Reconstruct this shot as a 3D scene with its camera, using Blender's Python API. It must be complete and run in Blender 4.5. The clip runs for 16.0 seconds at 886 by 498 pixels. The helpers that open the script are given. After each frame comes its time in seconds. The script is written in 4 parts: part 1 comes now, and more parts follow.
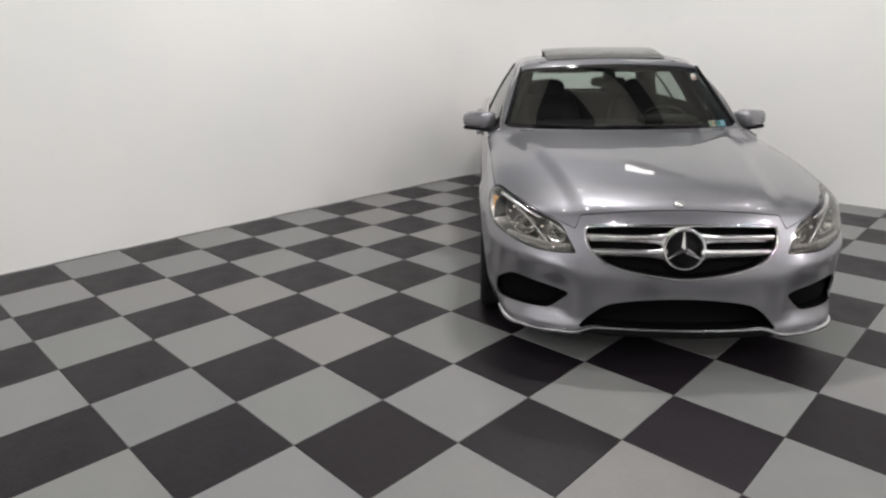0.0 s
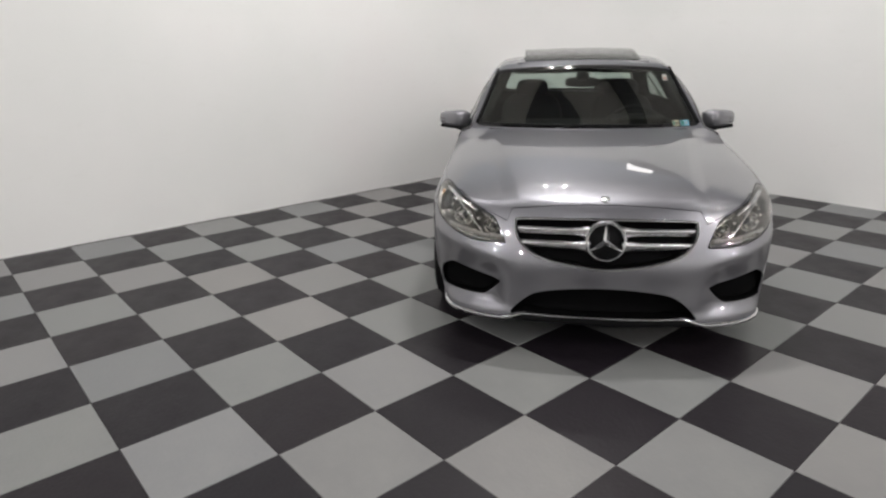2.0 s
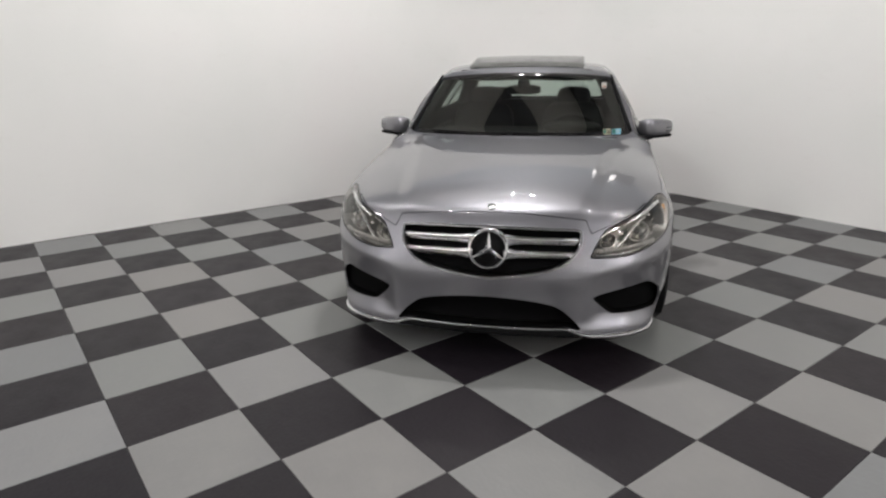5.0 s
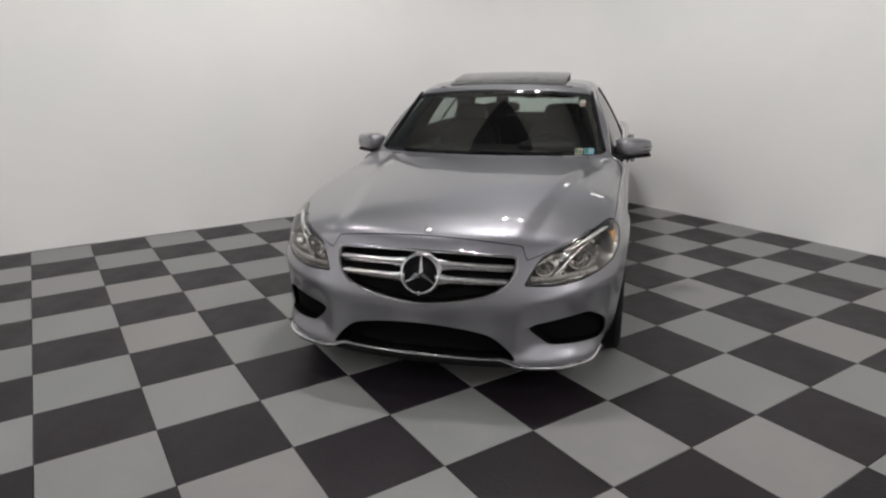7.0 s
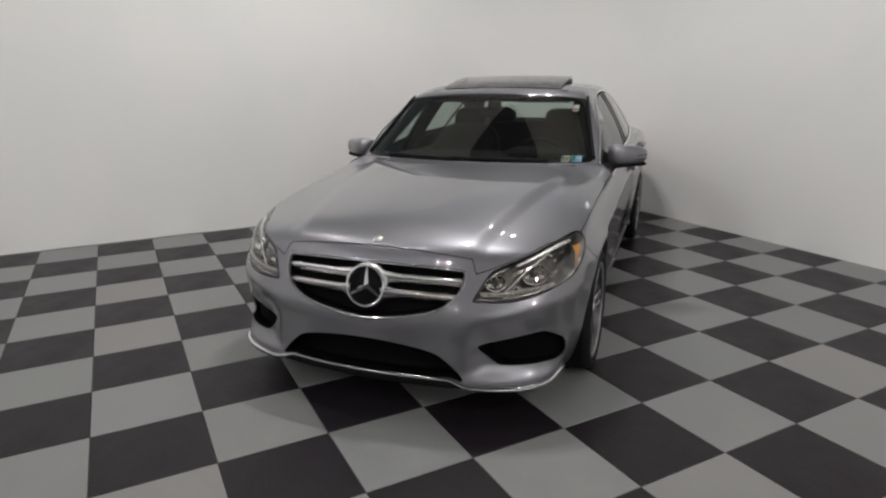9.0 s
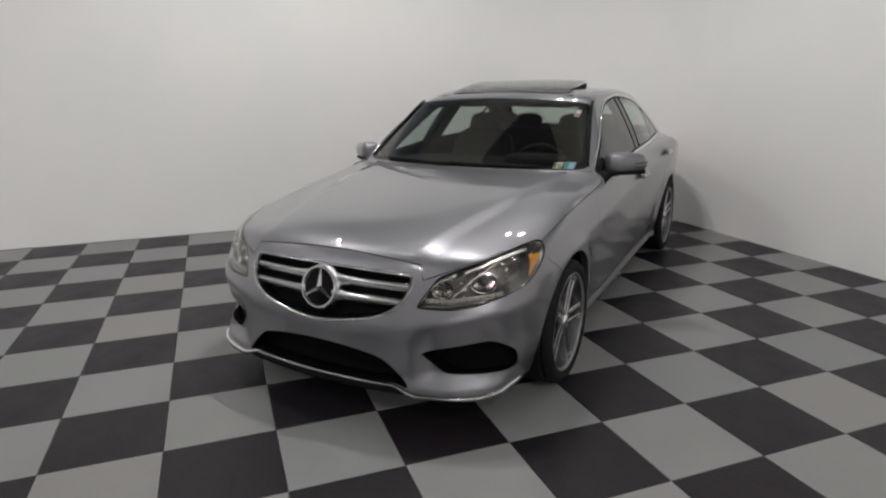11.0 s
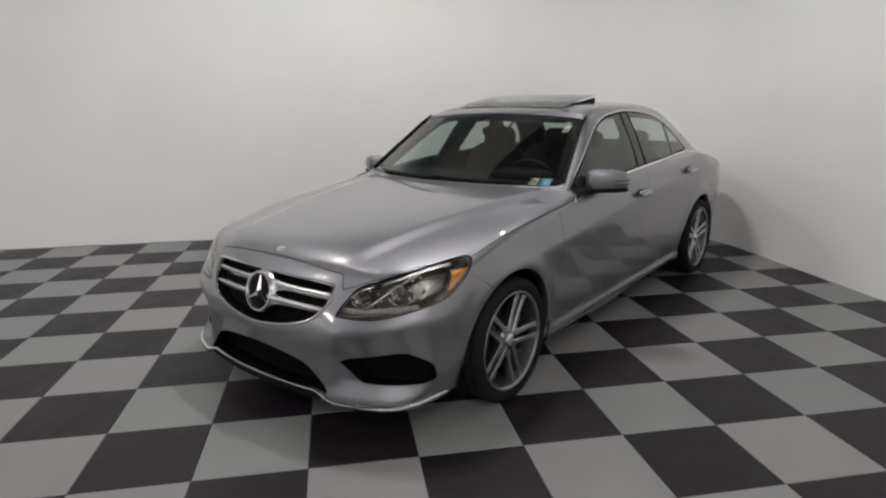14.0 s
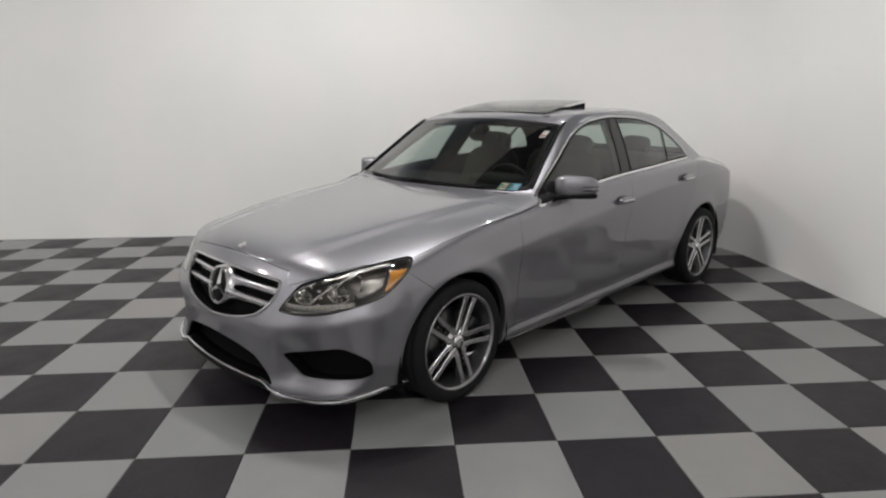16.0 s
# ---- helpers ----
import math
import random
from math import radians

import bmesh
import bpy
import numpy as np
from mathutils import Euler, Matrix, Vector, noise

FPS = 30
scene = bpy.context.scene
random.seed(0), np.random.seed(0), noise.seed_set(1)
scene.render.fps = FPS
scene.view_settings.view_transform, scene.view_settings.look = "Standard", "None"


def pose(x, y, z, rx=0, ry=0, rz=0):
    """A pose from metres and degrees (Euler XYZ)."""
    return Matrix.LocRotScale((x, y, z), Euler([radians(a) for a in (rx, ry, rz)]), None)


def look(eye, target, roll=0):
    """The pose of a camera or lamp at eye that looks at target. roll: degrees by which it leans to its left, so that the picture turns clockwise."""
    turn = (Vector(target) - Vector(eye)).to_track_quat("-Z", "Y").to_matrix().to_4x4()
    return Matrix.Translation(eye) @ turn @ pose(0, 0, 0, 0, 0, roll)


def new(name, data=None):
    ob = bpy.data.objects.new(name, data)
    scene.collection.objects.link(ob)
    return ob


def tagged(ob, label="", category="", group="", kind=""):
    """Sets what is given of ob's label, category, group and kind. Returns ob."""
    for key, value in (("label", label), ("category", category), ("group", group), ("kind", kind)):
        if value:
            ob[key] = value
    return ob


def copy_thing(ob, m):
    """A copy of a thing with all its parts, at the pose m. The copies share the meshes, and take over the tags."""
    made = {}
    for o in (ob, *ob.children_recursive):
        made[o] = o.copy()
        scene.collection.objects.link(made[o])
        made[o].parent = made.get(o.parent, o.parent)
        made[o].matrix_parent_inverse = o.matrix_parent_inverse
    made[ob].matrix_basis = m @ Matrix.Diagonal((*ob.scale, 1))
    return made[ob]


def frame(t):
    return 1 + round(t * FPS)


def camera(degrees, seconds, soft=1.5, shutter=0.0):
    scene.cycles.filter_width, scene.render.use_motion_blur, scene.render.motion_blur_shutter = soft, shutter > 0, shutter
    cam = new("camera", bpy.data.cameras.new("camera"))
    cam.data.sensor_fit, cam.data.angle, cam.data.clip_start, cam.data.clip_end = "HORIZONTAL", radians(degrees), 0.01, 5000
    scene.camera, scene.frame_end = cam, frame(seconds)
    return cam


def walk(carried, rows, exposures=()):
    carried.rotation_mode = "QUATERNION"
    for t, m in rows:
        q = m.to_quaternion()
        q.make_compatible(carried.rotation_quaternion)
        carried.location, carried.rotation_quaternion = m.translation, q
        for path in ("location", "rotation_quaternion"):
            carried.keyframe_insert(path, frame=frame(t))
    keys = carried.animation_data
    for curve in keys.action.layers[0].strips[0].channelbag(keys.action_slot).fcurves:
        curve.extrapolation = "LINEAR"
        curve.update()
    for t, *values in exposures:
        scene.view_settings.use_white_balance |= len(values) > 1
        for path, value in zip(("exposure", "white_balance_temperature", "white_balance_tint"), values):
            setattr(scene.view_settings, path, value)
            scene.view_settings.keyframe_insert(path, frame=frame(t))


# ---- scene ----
cam = camera(71.0, 16.0, soft=2.3)
# seconds, eye, a point ahead, roll
PATH = [
    (0, (0.524, -1.986, 1.472), (-0.814, -0.63, 0.862), -0.7),
    (0.5, (0.679, -1.841, 1.469), (-0.692, -0.521, 0.853), -0.8),
    (1, (0.81, -1.778, 1.476), (-0.592, -0.492, 0.858), -0.9),
    (1.5, (0.98, -1.799, 1.488), (-0.445, -0.537, 0.872), -1.0),
    (2, (1.074, -1.763, 1.498), (-0.369, -0.522, 0.882), -0.9),
    (2.5, (1.167, -1.616, 1.502), (-0.29, -0.391, 0.888), -0.8),
    (3, (1.251, -1.431, 1.488), (-0.22, -0.22, 0.881), -0.9),
    (3.5, (1.314, -1.357, 1.474), (-0.171, -0.162, 0.871), -0.8),
    (4, (1.439, -1.344, 1.479), (-0.06, -0.164, 0.878), -0.7),
    (6.5, (1.686, -0.785, 1.48), (0.097, 0.29, 0.915), -0.6),
    (7, (1.79, -0.682, 1.505), (0.17, 0.351, 0.95), -0.6),
    (7.5, (1.84, -0.616, 1.508), (0.194, 0.381, 0.963), -0.5),
    (8, (1.86, -0.483, 1.499), (0.192, 0.483, 0.963), -0.5),
    (8.5, (1.857, -0.298, 1.495), (0.168, 0.632, 0.961), -0.6),
    (9, (1.885, -0.196, 1.478), (0.177, 0.695, 0.944), -0.6),
    (11.5, (2.173, 0.433, 1.469), (0.336, 1.032, 0.955), -0.5),
    (12, (2.278, 0.519, 1.48), (0.421, 1.059, 0.969), -0.4),
    (12.5, (2.357, 0.622, 1.49), (0.479, 1.096, 0.991), -0.6),
    (13, (2.352, 0.748, 1.496), (0.46, 1.173, 1.007), -0.6),
    (13.5, (2.32, 0.953, 1.481), (0.415, 1.329, 1.001), -0.6),
    (14, (2.322, 1.087, 1.466), (0.407, 1.415, 0.994), -0.7),
    (14.5, (2.41, 1.185, 1.456), (0.486, 1.468, 0.989), -0.6),
    (15, (2.495, 1.295, 1.456), (0.563, 1.52, 0.991), -0.5),
    (15.5, (2.508, 1.409, 1.476), (0.57, 1.587, 1.012), -0.4),
    (16, (2.458, 1.605, 1.479), (0.518, 1.743, 1.014), -0.3),
]
walk(cam, [(t, look(eye, target, roll)) for t, eye, target, roll in PATH], exposures=((0, -0.05), (2, -0.1), (4, -0.03), (6.5, -0.25), (8, -0.38), (9, -0.47), (11.5, -0.47), (13, -0.47), (14.5, -0.42), (16, -0.25)))

# ---- world, lamps, exposure ----
scene.view_settings.exposure = 0.0
TILE = 0.4572
LAMP_POWER = 216
WALL_X, WALL_Y, CEIL = -4.60, 4.95, 4.2          # faces of the two white walls, height of the ceiling
WALL_TOP, BEND = 3.05, 1.6                        # top of the white paint, radius of the rounded corner
SOFFIT_X, SOFFIT_Y = -2.95, 2.62                  # where the pale ceiling strips along the walls end
BACK_X, BACK_Y = 9.4, -9.2                        # plain walls behind the camera

world = bpy.data.worlds.new("world")
scene.world = world
world.use_nodes = True
world.node_tree.nodes["Background"].inputs["Color"].default_value = (0.8, 0.9, 1.0, 1)
world.node_tree.nodes["Background"].inputs["Strength"].default_value = 0.0


# ---- materials ----
def material(name, colour, rough=0.5, metal=0.0, coat=0.0, coat_rough=0.03, spec=0.5):
    m = bpy.data.materials.new(name)
    m.use_nodes = True
    b = m.node_tree.nodes["Principled BSDF"]
    b.inputs["Base Color"].default_value = (*colour, 1)
    b.inputs["Roughness"].default_value = rough
    b.inputs["Metallic"].default_value = metal
    b.inputs["Coat Weight"].default_value = coat
    b.inputs["Coat Roughness"].default_value = coat_rough
    b.inputs["Specular IOR Level"].default_value = spec
    return m


def nodes_of(m):
    return m.node_tree.nodes, m.node_tree.links, m.node_tree.nodes["Principled BSDF"]


def noise_of(m, scale, detail=4.0, rough=0.5, coords="Object", stretch=None):
    n, l, b = nodes_of(m)
    at = n.new("ShaderNodeTexCoord")
    tex = n.new("ShaderNodeTexNoise")
    tex.inputs["Scale"].default_value, tex.inputs["Detail"].default_value = scale, detail
    tex.inputs["Roughness"].default_value = rough
    if stretch:
        mp = n.new("ShaderNodeMapping")
        mp.inputs["Scale"].default_value = stretch
        l.new(at.outputs[coords], mp.inputs["Vector"])
        l.new(mp.outputs["Vector"], tex.inputs["Vector"])
    else:
        l.new(at.outputs[coords], tex.inputs["Vector"])
    return tex


def ramp_of(m, source, stops):
    n, l, b = nodes_of(m)
    r = n.new("ShaderNodeValToRGB")
    while len(r.color_ramp.elements) < len(stops):
        r.color_ramp.elements.new(0.5)
    for e, (p, c) in zip(r.color_ramp.elements, stops):
        e.position, e.color = p, (*c, 1) if len(c) == 3 else c
    l.new(source, r.inputs["Fac"])
    return r.outputs["Color"]


def mix_of(m, a, b_, fac, mode="MULTIPLY"):
    n, l, b = nodes_of(m)
    x = n.new("ShaderNodeMix")
    x.data_type, x.blend_type = "RGBA", mode
    for value, socket in ((fac, x.inputs[0]), (a, x.inputs[6]), (b_, x.inputs[7])):
        if isinstance(value, (int, float)):
            socket.default_value = value
        elif isinstance(value, tuple):
            socket.default_value = (*value, 1)
        else:
            l.new(value, socket)
    return x.outputs[2]


def bump_of(m, source, strength, distance):
    n, l, b = nodes_of(m)
    x = n.new("ShaderNodeBump")
    x.inputs["Strength"].default_value, x.inputs["Distance"].default_value = strength, distance
    l.new(source, x.inputs["Height"])
    l.new(x.outputs["Normal"], b.inputs["Normal"])
    return x


def wall_paint(name, colour):
    m = material(name, colour, 0.55)
    n, l, b = nodes_of(m)
    big, fine = noise_of(m, 0.7, 3), noise_of(m, 90, 3)
    scuff = noise_of(m, 5.0, 6, 0.7, stretch=(1, 1, 3))
    c = ramp_of(m, big.outputs["Fac"], [(0.3, (colour[0] * 0.955, colour[1] * 0.968, colour[2] * 0.962)), (0.52, colour), (0.7, (colour[0], colour[1] * 0.982, colour[2] * 0.988))])
    s = ramp_of(m, scuff.outputs["Fac"], [(0.30, (0.90, 0.89, 0.87)), (0.42, (1, 1, 1))])
    l.new(mix_of(m, c, s, 0.22), b.inputs["Base Color"])
    bump_of(m, fine.outputs["Fac"], 0.25, 0.002)
    return m


def tile_plastic(name, colour, spread):
    """Interlocking plastic floor tile with a fine raised grain, scuffs and dust."""
    m = material(name, colour, 0.42, spec=0.27)
    n, l, b = nodes_of(m)
    info = n.new("ShaderNodeObjectInfo")
    tint = lambda p, q, s: (colour[0] * p, colour[1] * q, colour[2] * s)
    hue = ramp_of(m, info.outputs["Random"], [(0.0, tint(0.975 - spread * 0.9, 1.003 - spread, 0.99 - spread * 0.6)), (0.3, tint(0.985, 1.01, 0.992)), (0.6, colour), (0.8, tint(1.003 + spread * 0.5, 1.0 + spread * 0.25, 0.99 + spread * 0.2)), (1.0, tint(1.0 + spread * 0.5, 1.0 + spread * 0.6, 1.005 + spread * 0.8))])
    big = noise_of(m, 3.0, 5, 0.6)
    dust = noise_of(m, 11.0, 8, 0.75, stretch=(1, 4, 1))
    c = mix_of(m, hue, ramp_of(m, big.outputs["Fac"], [(0.3, (0.86, 0.86, 0.87)), (0.7, (1.05, 1.05, 1.03))]), 0.8)
    c = mix_of(m, c, ramp_of(m, dust.outputs["Fac"], [(0.42, (0, 0, 0)), (0.72, (0.007, 0.007, 0.0067))]), 0.8, "ADD")
    l.new(c, b.inputs["Base Color"])
    l.new(ramp_of(m, big.outputs["Fac"], [(0.3, (0.36, 0.36, 0.36)), (0.7, (0.54, 0.54, 0.54))]), b.inputs["Roughness"])
    at = n.new("ShaderNodeTexCoord")
    grain = n.new("ShaderNodeTexVoronoi")
    grain.inputs["Scale"].default_value = 62
    l.new(at.outputs["Object"], grain.inputs["Vector"])
    bump_of(m, grain.outputs["Distance"], 0.35, 0.0015)
    return m


def car_paint(name, colour):
    m = material(name, colour, 0.40, 0.84, 1.0, 0.006)
    n, l, b = nodes_of(m)
    b.inputs["Coat IOR"].default_value = 1.70
    flake = noise_of(m, 900, 2)
    c = ramp_of(m, flake.outputs["Fac"], [(0.35, tuple(v * 0.86 for v in colour)), (0.65, tuple(v * 1.1 for v in colour))])
    film = noise_of(m, 6, 6, 0.7)
    l.new(mix_of(m, c, ramp_of(m, film.outputs["Fac"], [(0.35, (0.95, 0.95, 0.95)), (0.6, (1, 1, 1))]), 0.8), b.inputs["Base Color"])
    l.new(ramp_of(m, film.outputs["Fac"], [(0.3, (0.38, 0.38, 0.38)), (0.7, (0.42, 0.42, 0.42))]), b.inputs["Roughness"])
    return m


def grained(name, colour, rough, scale=300, depth=0.0006, metal=0.0, spec=0.5):
    m = material(name, colour, rough, metal, spec=spec)
    n, l, b = nodes_of(m)
    fine, big = noise_of(m, scale, 3), noise_of(m, 9, 4)
    l.new(ramp_of(m, big.outputs["Fac"], [(0.3, tuple(v * 0.8 for v in colour)), (0.7, tuple(min(1, v * 1.15) for v in colour))]), b.inputs["Base Color"])
    bump_of(m, fine.outputs["Fac"], 0.4, depth)
    return m


def glass(name, tint, rough=0.0, gloss_share=0.085):
    """Thin tinted glazing: clear to look through, with the gloss of a pane."""
    m = bpy.data.materials.new(name)
    m.use_nodes = True
    n, l = m.node_tree.nodes, m.node_tree.links
    n.remove(n["Principled BSDF"])
    clear, gloss, mixer, edge = n.new("ShaderNodeBsdfTransparent"), n.new("ShaderNodeBsdfGlossy"), n.new("ShaderNodeMixShader"), n.new("ShaderNodeLayerWeight")
    power, share = n.new("ShaderNodeMath"), n.new("ShaderNodeMath")
    clear.inputs["Color"].default_value = (*tint, 1)
    gloss.inputs["Roughness"].default_value = rough
    gloss.inputs["Color"].default_value = (1, 1, 1, 1)
    edge.inputs["Blend"].default_value = 0.5
    power.operation, share.operation = "POWER", "MULTIPLY_ADD"
    power.inputs[1].default_value = 5.0
    share.inputs[1].default_value, share.inputs[2].default_value = 0.90, gloss_share
    l.new(edge.outputs["Facing"], power.inputs[0])
    l.new(power.outputs[0], share.inputs[0])
    l.new(share.outputs[0], mixer.inputs["Fac"])
    l.new(clear.outputs["BSDF"], mixer.inputs[1])
    l.new(gloss.outputs["BSDF"], mixer.inputs[2])
    l.new(mixer.outputs["Shader"], n["Material Output"].inputs["Surface"])
    return m


WALL = wall_paint("wall_paint", (0.84, 0.835, 0.82))
PLAIN = wall_paint("plain_wall_paint", (0.76, 0.76, 0.75))
CEILING = wall_paint("ceiling_paint", (0.82, 0.79, 0.74))
UPPER = wall_paint("upper_wall_paint", (0.46, 0.52, 0.58))
DARK_CEILING = wall_paint("dark_ceiling_paint", (0.13, 0.13, 0.14))
DARK_TILE = tile_plastic("dark_tile_plastic", (0.0116, 0.0088, 0.0120), 0.25)
LIGHT_TILE = tile_plastic("light_tile_plastic", (0.225, 0.224, 0.223), 0.09)
SLAB = grained("joint_plastic", (0.20, 0.20, 0.20), 0.6)
PAINT = car_paint("grey_metallic_paint", (0.244, 0.2405, 0.2625))
CHROME = material("chrome", (0.80, 0.80, 0.81), 0.035, 1.0)
BRIGHT = material("brushed_bright_trim", (0.88, 0.88, 0.87), 0.24, 1.0)
LIP_CHROME = material("dark_chrome", (0.74, 0.74, 0.75), 0.05, 1.0)
SATIN = material("satin_silver", (0.80, 0.79, 0.81), 0.22, 1.0)
ALLOY = grained("machined_alloy", (0.60, 0.59, 0.60), 0.20, 500, 0.0002, 1.0)
RIM = grained("rim_lip_alloy", (0.36, 0.36, 0.37), 0.30, 500, 0.0002, 1.0)
ALLOY_DARK = grained("painted_alloy", (0.07, 0.07, 0.074), 0.4, 400, 0.0002, 0.8)
RUBBER = grained("tyre_rubber", (0.009, 0.009, 0.0095), 0.75, 240, 0.0008, spec=0.2)
BLACK = grained("black_plastic", (0.004, 0.004, 0.0045), 0.7, spec=0.15)
DEEP = material("black_mesh_plastic", (0.0025, 0.0025, 0.0028), 0.8, spec=0.08)
GLOSS_BLACK = material("gloss_black", (0.008, 0.008, 0.009), 0.08)
SHELL = material("bare_inner_panel", (0.006, 0.006, 0.006), 0.8, spec=0.1)
SEAT = grained("black_leather", (0.0065, 0.006, 0.006), 0.55, 220, 0.0012, spec=0.18)
TRIM = grained("dark_soft_trim", (0.0075, 0.007, 0.0065), 0.7, 260, 0.001, spec=0.15)
WINDSCREEN = glass("windscreen_glass", (0.70, 0.76, 0.72), gloss_share=0.11)
SIDE_GLASS = glass("tinted_side_glass", (0.69, 0.77, 0.73), gloss_share=0.09)
LENS = glass("clear_lens", (0.95, 0.94, 0.93))
ROOF_GLASS = material("dark_roof_glass", (0.10, 0.105, 0.10), 0.10, 0.0, 1.0)
REFLECTOR = material("lamp_reflector", (0.88, 0.87, 0.84), 0.06, 1.0)
HOUSING = grained("lamp_housing", (0.17, 0.165, 0.155), 0.28, 200, 0.0003, 0.75)
PROJECTOR = material("projector_lens", (0.10, 0.10, 0.10), 0.04, 0.0, 1.0)
GUIDE = grained("frosted_light_guide", (0.34, 0.33, 0.31), 0.35, 150, 0.0006)
# darker grey that paints the shade of the hollow behind a door handle
RECESS_SHADE = grained("painted_recess_shade", (0.13, 0.13, 0.14), 0.5)
AMBER = material("amber_marker", (0.60, 0.26, 0.02), 0.2, 0.0, 1.0)
RED = material("red_lens", (0.35, 0.012, 0.012), 0.12, 0.0, 1.0)
STEEL = grained("brake_steel", (0.14, 0.14, 0.14), 0.4, 200, 0.0003, 1.0)
BEAM = grained("dark_beam_paint", (0.12, 0.12, 0.125), 0.6)
GLOW = material("lit_diffuser", (0.8, 0.8, 0.8), 0.5)
GLOW.node_tree.nodes["Principled BSDF"].inputs["Emission Color"].default_value = (1.0, 0.96, 0.94, 1)
GLOW.node_tree.nodes["Principled BSDF"].inputs["Emission Strength"].default_value = 3.5
LAMP_BODY = material("lamp_body", (0.55, 0.55, 0.55), 0.5)


# ---- mesh helpers ----
def part(name, bm, mat, parent=None, label="", smooth=True):
    """One mesh object out of a bmesh, under a thing or a part."""
    me = bpy.data.meshes.new(name)
    bm.to_mesh(me)
    bm.free()
    return mesh_part(name, me, mat, parent, label, smooth)


def mesh_part(name, me, mat, parent=None, label="", smooth=True):
    if smooth:
        me.polygons.foreach_set("use_smooth", [True] * len(me.polygons))
    me.materials.append(mat)
    ob = new(name, me)
    ob.parent = parent
    return tagged(ob, label) if label else ob


def thing(name, label, category, m=None, group="", kind=""):
    ob = new(name)
    ob.empty_display_size = 0.2
    if m is not None:
        ob.matrix_world = m
    return tagged(ob, label, category, group, kind)


def array_mesh(name, verts, faces, normals=None):
    me = bpy.data.meshes.new(name)
    me.from_pydata([tuple(v) for v in np.asarray(verts, float).tolist()], [], [tuple(f) for f in faces.tolist()] if isinstance(faces, np.ndarray) else faces)
    me.update()
    if normals is not None:
        me.polygons.foreach_set("use_smooth", [True] * len(me.polygons))
        me.normals_split_custom_set_from_vertices([tuple(v) for v in normals.tolist()])
    return me


def box(bm, size, m=Matrix(), bevel=0.0, segments=2):
    """A box with rounded edges, added to bm."""
    made = bmesh.ops.create_cube(bm, size=1.0, matrix=m @ Matrix.Diagonal((*size, 1)))
    if bevel:
        edges = {e for v in made["verts"] for e in v.link_edges}
        bmesh.ops.bevel(bm, geom=list(edges), offset=bevel, segments=segments, profile=0.5, affect="EDGES")


def boxed(size, m=Matrix(), bevel=0.0, segments=2):
    bm = bmesh.new()
    box(bm, size, m, bevel, segments)
    return bm


def cyl(bm, radius, depth, m=Matrix(), segments=32, radius2=None):
    bmesh.ops.create_cone(bm, cap_ends=True, segments=segments, radius1=radius, radius2=radius if radius2 is None else radius2, depth=depth, matrix=m)


def lathe(profile, segments=64, closed=False):
    """Turns a profile of (radius, height) round the y axis."""
    bm = bmesh.new()
    rings = []
    for r, h in profile:
        rings.append([bm.verts.new((r * math.cos(2 * math.pi * i / segments), h, r * math.sin(2 * math.pi * i / segments))) for i in range(segments)])
    pairs = list(zip(rings, rings[1:])) + ([(rings[-1], rings[0])] if closed else [])
    for a, b in pairs:
        for i in range(segments):
            j = (i + 1) % segments
            bm.faces.new((a[i], b[i], b[j], a[j]))
    bmesh.ops.recalc_face_normals(bm, faces=bm.faces)
    return bm


def tube(points, radius, closed=False, flat=1.0, sides=8, out=None):
    """A rounded strip along a line of points; flat squeezes it along the outward directions."""
    pts = [Vector(p) for p in points]
    bm = bmesh.new()
    rings, n = [], len(pts)
    for i, p in enumerate(pts):
        a = pts[(i - 1) % n] if closed or i else p
        b = pts[(i + 1) % n] if closed or i < n - 1 else p
        d = (b - a).normalized()
        o = Vector(out[i]) if out is not None else Vector((0, 0, 1))
        o = (o - d * o.dot(d))
        o = o.normalized() if o.length > 1e-6 else d.orthogonal().normalized()
        s = d.cross(o)
        rings.append([bm.verts.new(p + s * (radius * math.cos(2 * math.pi * k / sides)) + o * (radius * flat * math.sin(2 * math.pi * k / sides))) for k in range(sides)])
    for a, b in list(zip(rings, rings[1:])) + ([(rings[-1], rings[0])] if closed else []):
        for k in range(sides):
            j = (k + 1) % sides
            bm.faces.new((a[k], a[j], b[j], b[k]))
    if not closed:
        bm.faces.new(rings[0][::-1])
        bm.faces.new(rings[-1])
    bmesh.ops.recalc_face_normals(bm, faces=bm.faces)
    return bm


# ---- the room ----
def wall(name, size, at, mat, label):
    ob = part(name, boxed(size, Matrix.Translation(at)), mat, smooth=False)
    return tagged(ob, label, "wall", kind="structure")


T = 0.2
LX, LY = BACK_X - WALL_X, WALL_Y - BACK_Y
MX, MY = (BACK_X + WALL_X) / 2, (BACK_Y + WALL_Y) / 2


def bent_wall(name, z0, z1, mat, label):
    """The rounded corner between the two white walls."""
    bm, rows = bmesh.new(), []
    cx, cy = WALL_X + BEND, WALL_Y - BEND
    for i in range(91):
        a = math.radians(90 + i)
        rows.append([bm.verts.new((cx + r * math.cos(a), cy + r * math.sin(a), z)) for r, z in ((BEND, z0), (BEND, z1), (BEND + 0.1, z1), (BEND + 0.1, z0))])
    for p, q in zip(rows, rows[1:]):
        for k in range(4):
            bm.faces.new((p[k], p[(k + 1) % 4], q[(k + 1) % 4], q[k]))
    bmesh.ops.recalc_face_normals(bm, faces=bm.faces)
    ob = part(name, bm, mat, smooth=False)
    return tagged(ob, label, "wall", kind="structure")


